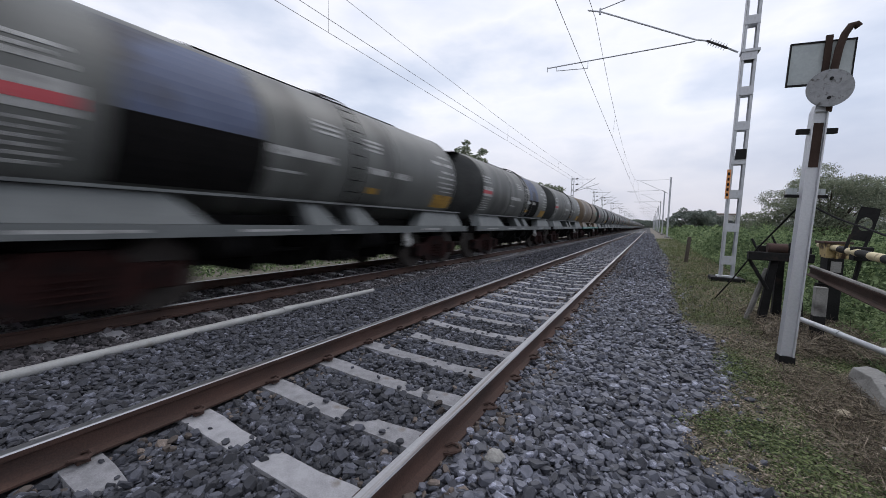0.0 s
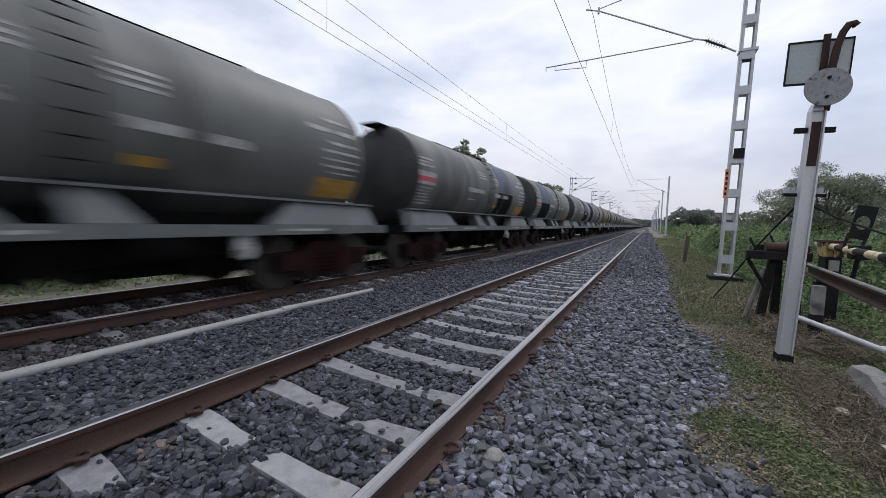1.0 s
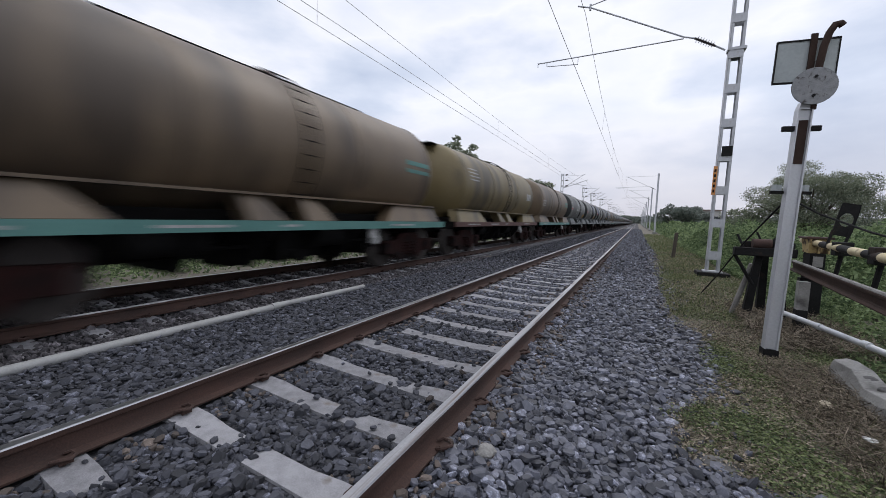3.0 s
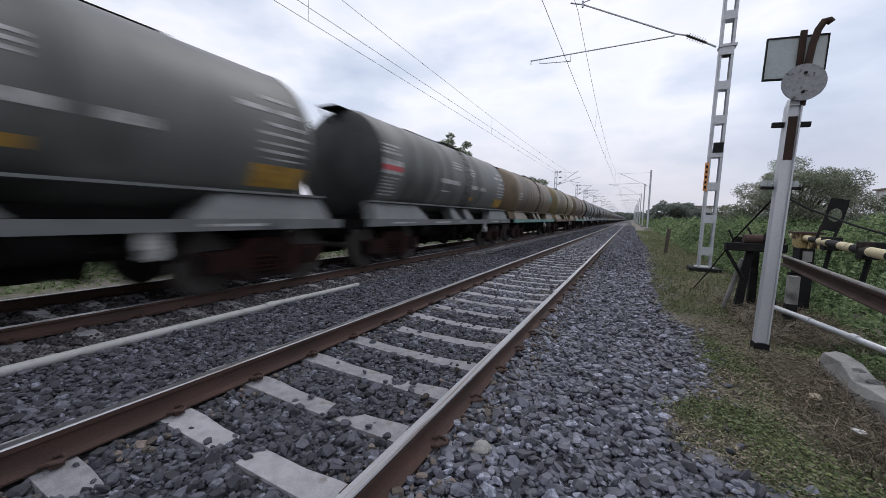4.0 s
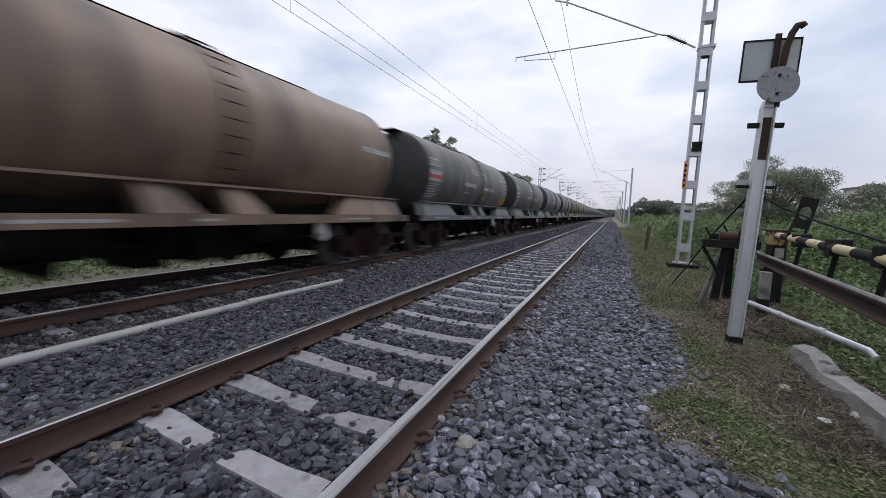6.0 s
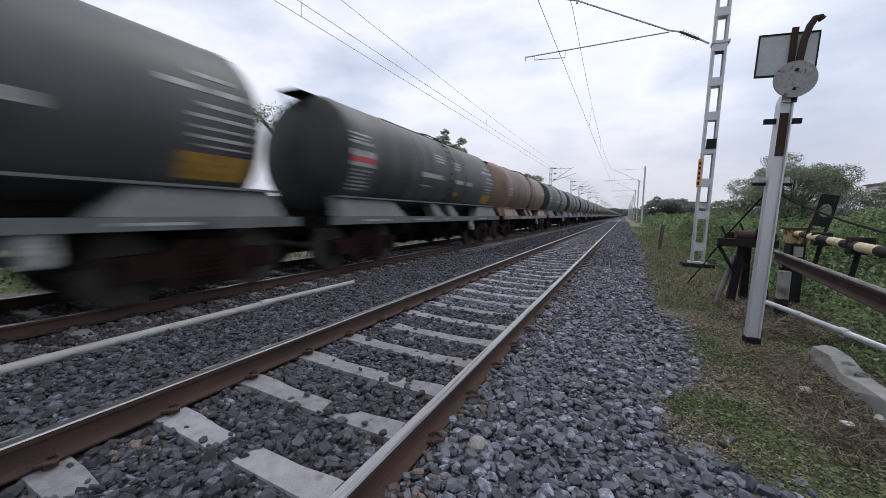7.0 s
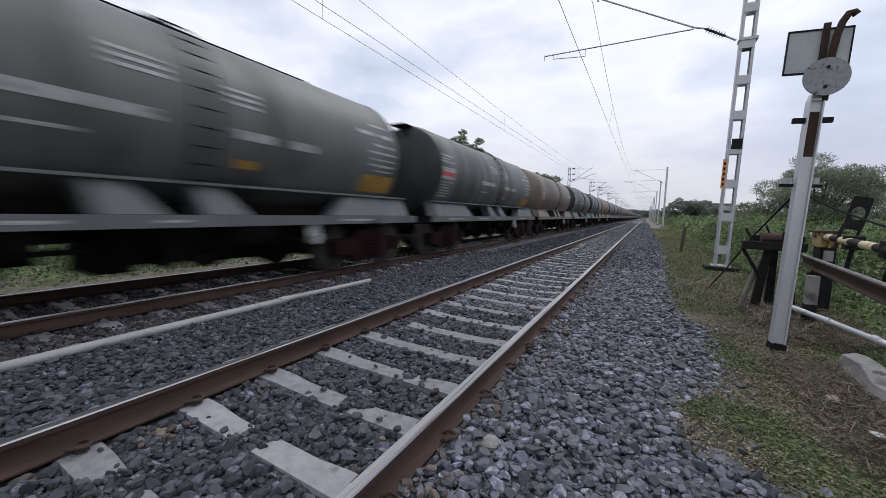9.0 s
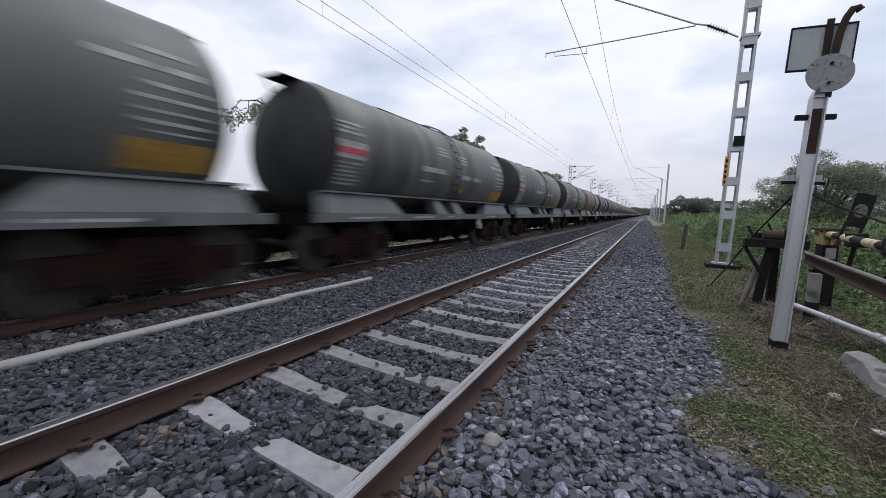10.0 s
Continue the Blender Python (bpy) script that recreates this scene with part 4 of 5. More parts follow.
# ---- gate post and barrier beside the line ----
def signal_post():
    p = thing("gate_signal_post", "silver-painted steel post with a grey disc and plate on top", "signal post", x=3.165, y=4.8, z=-0.07)
    H = 2.50
    s = Shape()
    o = [(-0.056, -0.05), (-0.044, -0.05), (-0.044, -0.022), (0.044, -0.022), (0.044, -0.05), (0.056, -0.05), (0.056, 0.05), (0.044, 0.05), (0.044, -0.010), (-0.044, -0.010), (-0.044, 0.05), (-0.056, 0.05)]
    s.add([(x, y, z) for z in (0, H) for x, y in o], [tuple(range(12)), tuple(range(23, 11, -1))] + [(i, (i + 1) % 12, 12 + (i + 1) % 12, 12 + i) for i in range(12)])
    body = part("post", s, SILVER, p)
    part("post_cap", Shape().hexa([(-0.056, -0.05, H), (0.056, -0.05, H), (0.056, 0.05, H), (-0.056, 0.05, H)], [(-0.04, -0.045, H + 0.07), (0.04, -0.045, H + 0.07), (0.04, 0.045, H + 0.07), (-0.04, 0.045, H + 0.07)]), SILVER, p)
    part("brown_panel", Shape().box(-0.036, 0.036, -0.030, -0.022, H - 0.52, H - 0.10), BROWN, body, "brown primed panel in the post's recess")
    part("tarred_foot", Shape().box(-0.064, 0.064, -0.056, 0.056, -0.05, 0.10), BLACK, p, "black tarred foot")
    part("cross_bar", Shape().box(-0.15, 0.15, -0.02, 0.02, H - 0.20, H - 0.15), BLACK, p, "short black cross bar", bevel=0.004)
    lo = part("lower_bar", Shape().box(-0.16, 0.16, 0.02, 0.06, 1.69, 1.72), BLACK, p)
    for x in (-0.135, -0.095, 0.115):
        part("socket", Shape().box(x - 0.018, x + 0.018, 0.015, 0.065, 1.72, 1.78), PLATE, lo)
    zc = 2.70
    disc = part("disc", Shape().tube([(0.02, -0.10, zc), (0.02, -0.085, zc)], 0.170, 40), DISC, p, "round pitted grey metal disc", smooth=True)
    for z in (zc + 0.085, zc - 0.09):
        part("bolt", Shape().tube([(0.02, -0.112, z), (0.02, -0.10, z)], 0.014, 8), BLACK, disc)
    plate = part("back_plate", Shape().box(-0.265, 0.205, 0.03, 0.042, 2.78, 3.17), PLATE, p, "rectangular plate with a dark rim")
    for a in ((-0.27, 0.21, 3.165, 3.18), (-0.27, 0.21, 2.77, 2.785)):
        part("rim", Shape().box(a[0], a[1], 0.022, 0.048, a[2], a[3]), BLACK, plate)
    for x in (-0.27, 0.20):
        part("rim", Shape().box(x, x + 0.01, 0.022, 0.048, 2.785, 3.165), BLACK, plate)
    part("strap", Shape().box(-0.02, 0.03, 0.0, 0.02, 2.45, 3.22), BROWN, p, "rusty vertical strap")
    part("bent_pipe", Shape().tube([(0.05, -0.03, 2.5), (0.055, -0.03, 2.9), (0.07, -0.03, 3.08), (0.095, -0.03, 3.2), (0.13, -0.03, 3.27), (0.165, -0.03, 3.275), (0.185, -0.03, 3.25)], 0.030, 12), BROWN, p, "dark brown bent cable pipe", smooth=True)
    p.scale = (0.97, 0.97, 0.962)
    p.rotation_euler = (0, radians(1.7), radians(4))


signal_post()


def striped(parent, a, b, r, n, mats):
    a, b = Vector(a), Vector(b)
    for i in range(n):
        part("boom_section", Shape().tube([a.lerp(b, i / n), a.lerp(b, (i + 1) / n)], r, 14), mats[i % 2], parent, smooth=True)


def barrier():
    g = thing("level_crossing_barrier", "yellow and black striped barrier boom on a rusty pedestal", "barrier")
    striped(g, (4.16, 7.6, 1.05), (3.50, 2.8, 0.99), 0.041, 12, [YELLOW, BLACK])
    part("pedestal", Shape().box(4.0, 4.16, 6.75, 7.0, -0.1, 0.90), BLACK, g, bevel=0.01)
    part("gear_box", Shape().hexa([(3.99, 6.78, 0.90), (4.17, 6.78, 0.90), (4.17, 7.0, 0.90), (3.99, 7.0, 0.90)], [(3.97, 6.76, 1.09), (4.19, 6.76, 1.09), (4.19, 7.02, 1.09), (3.97, 7.02, 1.09)]), YELLOW_RUST, g, "chipped rusty yellow gear box", bevel=0.008)
    for x in (3.985, 4.08, 4.175):
        part("gear_rib", Shape().box(x - 0.012, x + 0.012, 6.735, 6.765, 0.90, 1.09), YELLOW_RUST, g)
    part("gear_cover", Shape().box(3.94, 4.22, 6.72, 7.05, 1.09, 1.12), RUST, g, bevel=0.005)
    part("data_plate", Shape().box(4.03, 4.13, 6.735, 6.748, 0.72, 0.86), PLINTH, g, "pale riveted plate")
    for y, x in ((5.75, 3.95), (4.55, 3.78), (3.55, 3.64)):
        part("clamp", Shape().box(x - 0.075, x + 0.075, y - 0.06, y + 0.06, 0.94, 1.09), BLACK, g, bevel=0.01)
        part("hanger", Shape().tube([(x, y, 0.98), (x - 0.02, y + 0.05, 0.66)], 0.022, 8), BLACK, g, smooth=True)
    # black target plate with a round hole, on two legs
    s, n = Shape(), 32
    w, h, r = 0.085, 0.19, 0.062
    out, inn = [], []
    for i in range(n):
        q = 2 * math.pi * i / n
        m = max(abs(math.cos(q)) / w, abs(math.sin(q)) / h)
        out.append((math.cos(q) / m, math.sin(q) / m))
        inn.append((r * math.cos(q), 1.25 * r * math.sin(q)))
    v = [(x, y, z) for y in (-0.008, 0.008) for ring in (out, inn) for x, z in ring]
    f = []
    for i in range(n):
        j = (i + 1) % n
        f += [(i, j, n + j, n + i), (2 * n + i, 3 * n + i, 3 * n + j, 2 * n + j), (i, 2 * n + i, 2 * n + j, j), (n + i, n + j, 3 * n + j, 3 * n + i)]
    pl = part("target_plate", s.add(v, f), BLACK, g, "black plate with a round hole")
    pl.matrix_basis = pose(4.06, 6.05, 1.34, 0, 10, 0)
    for dx in (-0.075, 0.075):
        part("plate_leg", Shape().tube([(4.03 + dx, 6.05, 1.22), (3.99 + dx, 6.05, 1.02)], 0.016, 8), BLACK, g, smooth=True)


barrier()


def lever_frame():
    g = thing("lever_frame", "sooty black iron winch frame on timber legs", "winch frame")
    for x, y, lean in ((3.42, 6.55, -0.05), (3.60, 6.35, 0.03), (3.55, 6.85, 0.0)):
        part("leg", Shape().hexa([(x - 0.05 + lean * 2, y - 0.05, -0.12), (x + 0.05 + lean * 2, y - 0.05, -0.12), (x + 0.05 + lean * 2, y + 0.05, -0.12), (x - 0.05 + lean * 2, y + 0.05, -0.12)], [(x - 0.04, y - 0.04, 0.9), (x + 0.04, y - 0.04, 0.9), (x + 0.04, y + 0.04, 0.9), (x - 0.04, y + 0.04, 0.9)]), BLACK, g, bevel=0.008)
    part("prop", Shape().tube([(3.20, 6.75, -0.08), (3.36, 6.60, 0.72)], 0.035, 8), PLINTH, g, "pale leaning timber prop")
    part("cross_beam", Shape().box(3.12, 3.78, 6.42, 6.54, 0.84, 0.95), BLACK, g, bevel=0.01)
    part("top_beam", Shape().box(3.25, 3.80, 6.60, 6.70, 0.93, 1.03), BLACK, g, bevel=0.01)
    part("drum", Shape().tube([(3.32, 6.5, 1.0), (3.52, 6.5, 1.0)], 0.07, 16), RUST, g, "rusty wire drum", smooth=True)
    part("gear_wheel", Shape().tube([(3.55, 6.5, 0.98), (3.58, 6.5, 0.98)], 0.11, 20), BLACK, g, smooth=True)
    part("crank", Shape().tube([(3.58, 6.5, 0.98), (3.66, 6.45, 1.06), (3.72, 6.45, 1.12)], 0.012, 6), BLACK, g)
    part("diagonal_brace", Shape().tube([(3.13, 6.5, 0.86), (3.36, 6.5, 0.45)], 0.022, 8), BLACK, g)
    part("lever", Shape().tube([(3.24, 6.5, 0.92), (3.16, 6.55, 1.12)], 0.014, 6), BLACK, g)
    part("lever", Shape().tube([(3.44, 6.5, 0.98), (3.36, 6.5, 1.16)], 0.012, 6), BLACK, g)


lever_frame()


def fence():
    g = thing("crossing_fence", "rusty old rail and pale pipe fence by the crossing", "fence")
    d = Vector((-0.46, -3.92, 0)).normalized()
    a = Vector((3.97, 7.2, 0.75))
    b = a + d * 6.4
    prof = [(x * 0.7, z * 0.7) for x, z in RAIL]
    k = len(prof)
    side = Vector((-d.y, d.x, 0))
    s = Shape()
    s.add([p + side * x + Vector((0, 0, z)) for p in (a, b) for x, z in prof], [(j, (j + 1) % k, k + (j + 1) % k, k + j) for j in range(k)] + [tuple(range(k)), tuple(range(2 * k - 1, k - 1, -1))])
    part("old_rail", s, BROWN, g, "old rusty rail used as top bar")
    part("pale_strip", Shape().tube([a + Vector((0, 0, 0.004)), b + Vector((0, 0, 0.004))], 0.020, 8), PLINTH, g, "pale strip along the top edge", smooth=True)
    part("lower_pipe", Shape().tube([(3.50, 6.1, 0.21), (3.66, 5.45, 0.205), (3.93, 4.24, 0.19), (3.945, 4.17, 0.155)], [0.029, 0.029, 0.028, 0.024], 12), SILVER, g, "pale painted pipe", smooth=True)
    for i, y in enumerate((5.35, 4.75)):
        part("pipe_collar", Shape().tube([(3.68 + 0.13 * i, y, 0.205), (3.695 + 0.13 * i, y - 0.07, 0.204)], 0.034, 12), SILVER, g, smooth=True)
    for x, y, m in ((3.72, 5.95, 0), (3.86, 6.4, 1), (3.46, 2.6, 1)):
        part("fence_post", Shape().box(x - 0.055, x + 0.055, y - 0.05, y + 0.05, -0.15, 0.26 if m == 0 else 0.6), BLACK, g, "black-painted post foot", bevel=0.006)
        if m == 0:
            part("white_post", Shape().box(x - 0.053, x + 0.053, y - 0.048, y + 0.048, 0.26, 0.60), PLINTH, g, "whitewashed upper post", bevel=0.006)


fence()


def loose_line(name, label, category, pts, r, mat):
    tagged(part(name, Shape().tube(pts, r, 6), mat, smooth=True), label, category)


loose_line("stay_wire", "black stay wire from the post down to the ground", "wire", [(3.20, 4.9, 1.5), (3.20, 6.4, 1.0), (3.12, 7.4, 0.45), (3.06, 8.5, -0.05)], 0.010, BLACK)
loose_line("cable", "slack dark cable running from the post", "cable", [(3.24, 4.86, 1.50), (3.37, 4.6, 1.36), (3.5, 4.1, 1.22), (3.62, 3.4, 1.09), (3.75, 2.6, 1.0), (3.9, 1.4, 0.98), (3.9, 1.0, -0.05)], 0.009, BLACK)


def kerb():
    k = thing("broken_kerb", "broken grey concrete kerb half sunk in the verge", "kerb")
    s = Shape()
    rng = random.Random(4)
    prof = []
    ys = [4.48, 4.34, 4.1, 3.85, 3.6, 3.3, 2.9, 2.4, 1.8, 1.0]
    for i, y in enumerate(ys):
        e = 0.022 if i == 0 else 0.0
        j = lambda: rng.uniform(-0.014, 0.014)
        u = 0.05 * (y - 4.3)
        dip = {3: 0.05, 4: 0.03}.get(i, 0.0)
        prof.append([(3.475 + u + j(), y, -0.2), (3.485 + u + e + j(), y, 0.02 + j()), (3.505 + u + e + j(), y, 0.125 - e + j() - dip), (3.63 + u - e + j(), y, 0.13 - e + j() - dip), (3.655 + u + j(), y, 0.04 + j()), (3.665 + u, y, -0.2)])
    v = [p for q in prof for p in q]
    n = 6
    f = [(i * n + q, i * n + (q + 1) % n, (i + 1) * n + (q + 1) % n, (i + 1) * n + q) for i in range(len(ys) - 1) for q in range(n)]
    f += [tuple(range(n)), tuple(range(len(v) - 1, len(v) - n - 1, -1))]
    part("kerb_stone", s.add(v, f), PLINTH, k, bevel=0.006)


kerb()


def rock(x, y, z, r, seed, mat, label, flat=0.6):
    rng = np.random.RandomState(seed)
    bm = bmesh.new()
    bmesh.ops.create_icosphere(bm, subdivisions=3, radius=r)
    for v in bm.verts:
        v.co *= 1 + 0.35 * noise.noise(v.co / r * 0.9 + Vector((seed, 0, 0))) + 0.12 * noise.noise(v.co / r * 3)
        v.co.z *= flat
    sh = Shape()
    sh.v, sh.f = [tuple(v.co) for v in bm.verts], [tuple(v.index for v in f.verts) for f in bm.faces]
    bm.free()
    ob = tagged(part("stone", sh, mat), label, "stone", "loose stones on the verge")
    ob.matrix_basis = pose(x, y, z, 0, 0, seed * 40)


CREAM = material("cream_stone", (0.30, 0.26, 0.18), (0.48, 0.42, 0.31), 8, 60, 0.9, bump=0.4)
rock(3.19, 3.58, -0.01, 0.043, 1, CREAM, "cream-coloured stone on the verge")
rock(3.23, 3.10, -0.01, 0.032, 2, WHITE, "crumpled scrap of white paper on the verge", 0.45)
rock(3.44, 3.24, 0.0, 0.038, 3, WHITE, "crumpled scrap of white paper on the verge", 0.7)
rock(3.57, 4.0, 0.10, 0.05, 6, GRIME, "dark stone lying on the broken kerb", 0.4)
rock(3.585, 3.82, 0.09, 0.045, 7, GRIME, "dark stone lying on the broken kerb", 0.5)
rock(2.42, 2.58, -0.125, 0.085, 4, GRIME, "flat dark slab of stone at the ballast edge", 0.2)
rock(1.21, 2.06, -0.15, 0.06, 5, PLINTH, "single pale stone among the dark ballast")


def stub():
    t = thing("marker_post", "short weathered leaning timber marker post", "marker post", x=3.2, y=16.8, z=-0.08)
    part("stake", Shape().hexa([(-0.06, -0.05, 0), (0.06, -0.05, 0), (0.06, 0.05, 0), (-0.06, 0.05, 0)], [(0.0, -0.05, 1.0), (0.12, -0.05, 1.0), (0.12, 0.05, 1.0), (0.0, 0.05, 1.0)]), BARK, t, bevel=0.01)


stub()


# ---- far side of the line ----
def height_gauge():
    g = thing("height_gauge", "black and white striped road height gauge over the crossing road", "height gauge")
    def bar(a, b, r, n):
        a, b = Vector(a), Vector(b)
        for i in range(n):
            part("gauge_section", Shape().tube([a.lerp(b, i / n), a.lerp(b, (i + 1) / n)], r, 10), [BLACK, WHITE][i % 2], g, smooth=True)
    bar((-16, 9.2, 4.55), (-16, 9.2, -0.9), 0.11, 10)
    bar((-16, 9.2, 4.4), (-20.6, 4.9, 4.4), 0.075, 14)
    bar((-20.6, 4.9, 4.55), (-20.6, 4.9, -0.9), 0.11, 10)


height_gauge()


# ---- vegetation ----
def leaf_quads(centres, size, rng, droop=0.0, slim=0.45):
    """One small folded leaf or leaf clump at each place."""
    n = len(centres)
    d = rng.normal(size=(n, 3))
    d[:, 2] = d[:, 2] * 0.7 - droop
    d /= np.linalg.norm(d, axis=1)[:, None]
    e = np.cross(d, rng.normal(size=(n, 3)))
    e /= np.linalg.norm(e, axis=1)[:, None]
    L = (size * rng.uniform(0.6, 1.4, n))[:, None]
    a, b, c, f = centres - d * L, centres + e * L * slim, centres + d * L, centres - e * L * slim
    V = np.stack([a, b, c, f], 1).reshape(-1, 3)
    F = np.arange(4 * n).reshape(n, 4)
    return V, F


def clump_points(rng, blobs, per):
    """Leaf places on the shells of irregular blobs (x, y, z, rx, ry, rz)."""
    out = []
    for x, y, z, rx, ry, rz in blobs:
        n = int(per * (rx * ry * rz) ** (2 / 3)) + 6
        d = rng.normal(size=(n, 3))
        d /= np.linalg.norm(d, axis=1)[:, None]
        r = rng.uniform(0.35, 1.0, n) ** 0.45 * (1 + 0.25 * rng.normal(size=n) * 0.5)
        out.append(np.array([x, y, z]) + d * r[:, None] * np.array([rx, ry, rz]))
    return np.concatenate(out)


def tree(label, x, y, z, height, spread, trunk_r, leaf, per, seed, mat, crown_from=0.35, blobs=26, group="trees"):
    rng = np.random.RandomState(seed)
    t = thing("tree", label, "tree", group, x, y, z)
    wood = Shape()
    base = Vector((0, 0, -0.2))
    fork = Vector((rng.uniform(-0.2, 0.2), rng.uniform(-0.2, 0.2), height * crown_from * 0.8))
    wood.tube([base, base.lerp(fork, 0.5) + Vector((rng.uniform(-0.1, 0.1), 0, 0)), fork], [trunk_r * 1.3, trunk_r, trunk_r * 0.85], 10)
    bl = []
    for i in range(blobs):
        q = 2.4 * i + rng.uniform(-0.4, 0.4)
        rad = spread * math.sqrt((i + 0.5) / blobs) * rng.uniform(0.75, 1.0)
        zz = height * (crown_from + (1 - crown_from) * (rng.uniform(0.25, 0.95) * (1 - 0.55 * (rad / spread) ** 2)))
        c = Vector((rad * math.cos(q), rad * math.sin(q), zz))
        s = spread * rng.uniform(0.16, 0.30)
        bl.append((*c, s, s, s * rng.uniform(0.5, 0.8)))
        if i % 2 == 0:
            mid = fork.lerp(c, 0.5) + Vector((0, 0, 0.1 * height * rng.uniform(0, 0.6)))
            wood.tube([fork, mid, c], [trunk_r * 0.5, trunk_r * 0.28, trunk_r * 0.08], 6)
    part("trunk", wood, BARK, t, "branching brown trunk and limbs", smooth=True)
    pts = clump_points(rng, bl, per)
    V, F = leaf_quads(pts, leaf, rng, 0.3)
    crown = raw_mesh("crown", V, F, mat)
    crown.parent = t
    return t


ACACIA = "spreading thorny tree with feathery dull green crown"
tree(ACACIA, 9.25, 24, -0.1, 4.5, 2.55, 0.16, 0.034, 5200, 5, LEAF_DARK, 0.25, 46)
tree("dense low green tree behind the weeds", 12.6, 22, -0.1, 3.1, 2.6, 0.14, 0.055, 2400, 6, LEAF_DARK, 0.12, 30)
tree("dense low green tree behind the weeds", 6.9, 26, -0.1, 2.6, 1.5, 0.1, 0.055, 2400, 7, LEAF_DARK, 0.1, 22)
# far crowns, paled by the haze in LEAF_FAR's colour
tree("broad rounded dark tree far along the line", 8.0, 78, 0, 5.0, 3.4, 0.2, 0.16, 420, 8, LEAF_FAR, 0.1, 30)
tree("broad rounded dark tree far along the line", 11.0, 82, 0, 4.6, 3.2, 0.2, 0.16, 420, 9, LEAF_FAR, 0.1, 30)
tree("tall leafy tree behind the train", -14.0, 33.5, -0.7, 10.2, 2.4, 0.2, 0.16, 420, 10, LEAF_DARK, 0.45, 24)
tree("tall leafy tree behind the train", -16.5, 70, -0.7, 11.0, 4.4, 0.25, 0.2, 260, 11, LEAF_DARK, 0.4, 24)
def overhanging_tree():
    rng = np.random.RandomState(12)
    t = thing("tree", "leaning small-leaved tree with a drooping bough behind the train", "tree", "trees", -14.0, 14.6, -0.7)
    wood = Shape()
    wood.tube([(0, 0, -0.2), (0.1, 0.1, 2.5), (0, -0.3, 5.0), (0, -0.8, 6.2)], [0.16, 0.13, 0.10, 0.06], 10)
    wood.tube([(0, -0.3, 5.0), (0, -1.6, 6.2), (0, -3.0, 6.6), (0, -4.0, 6.3)], [0.09, 0.06, 0.035, 0.012], 8)
    for i in range(6):
        wood.tube([(0, -2.0 - 0.35 * i, 6.45), (rng.uniform(-0.4, 0.4), -2.1 - 0.4 * i, 5.9), (rng.uniform(-0.5, 0.5), -2.2 - 0.4 * i, 5.3)], [0.02, 0.012, 0.005], 5)
    part("trunk", wood, BARK, t, "leaning brown trunk and boughs", smooth=True)
    bl = [(rng.uniform(-0.6, 0.6), -2.2 - 0.32 * i, 6.35 - 0.18 * abs(i - 2) + rng.uniform(-0.25, 0.25), 0.5, 0.42, 0.38) for i in range(7)]
    bl += [(0.0, -4.3, 5.6, 0.2, 0.14, 0.3), (0.1, -4.25, 5.1, 0.12, 0.09, 0.25), (0, -0.8, 6.4, 1.0, 0.9, 0.6), (0.2, 0.3, 6.0, 1.0, 0.9, 0.7)]
    V, F = leaf_quads(clump_points(rng, bl, 520), 0.075, rng, 0.5)
    crown = raw_mesh("crown", V, F, LEAF_DARK)
    crown.parent = t


overhanging_tree()
tree("rounded dark green tree across the field", -40, 22.8, -0.9, 5.6, 3.0, 0.2, 0.15, 420, 13, LEAF_DARK, 0.15, 26)
tree("rounded dark green tree across the field", -46, 15, -0.9, 4.2, 3.2, 0.2, 0.15, 380, 14, LEAF_DARK, 0.12, 24)
tree("creeper-covered dead trunk behind the train", -14.0, 6.3, -0.7, 4.3, 0.28, 0.12, 0.07, 500, 15, LEAF_DARK, 0.3, 12)


def far_woods(name, label, x0, x1, y0, y1, n, h, seed, size=0.35):
    rng = np.random.RandomState(seed)
    bl = []
    for _ in range(n):
        r = rng.uniform(1.2, 3.2) * h / 5
        bl.append((rng.uniform(x0, x1), rng.uniform(y0, y1), -0.5 + h * rng.uniform(0.15, 0.55), r * 1.4, r * 1.4, r))
    V, F = leaf_quads(clump_points(rng, bl, 70), size, rng)
    tagged(raw_mesh(name, V, F, LEAF_FAR), label, "woods", kind="stuff")


# the woods' haze is only their pale leaf colour
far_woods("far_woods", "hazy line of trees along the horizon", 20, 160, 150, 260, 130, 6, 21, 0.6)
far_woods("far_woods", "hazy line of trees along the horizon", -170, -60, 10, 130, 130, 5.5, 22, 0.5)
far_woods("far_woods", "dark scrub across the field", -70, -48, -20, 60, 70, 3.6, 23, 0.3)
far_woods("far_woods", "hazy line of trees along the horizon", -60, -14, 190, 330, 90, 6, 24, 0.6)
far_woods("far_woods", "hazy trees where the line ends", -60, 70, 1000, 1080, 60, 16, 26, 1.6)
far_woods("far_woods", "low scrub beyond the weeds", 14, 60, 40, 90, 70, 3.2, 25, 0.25)


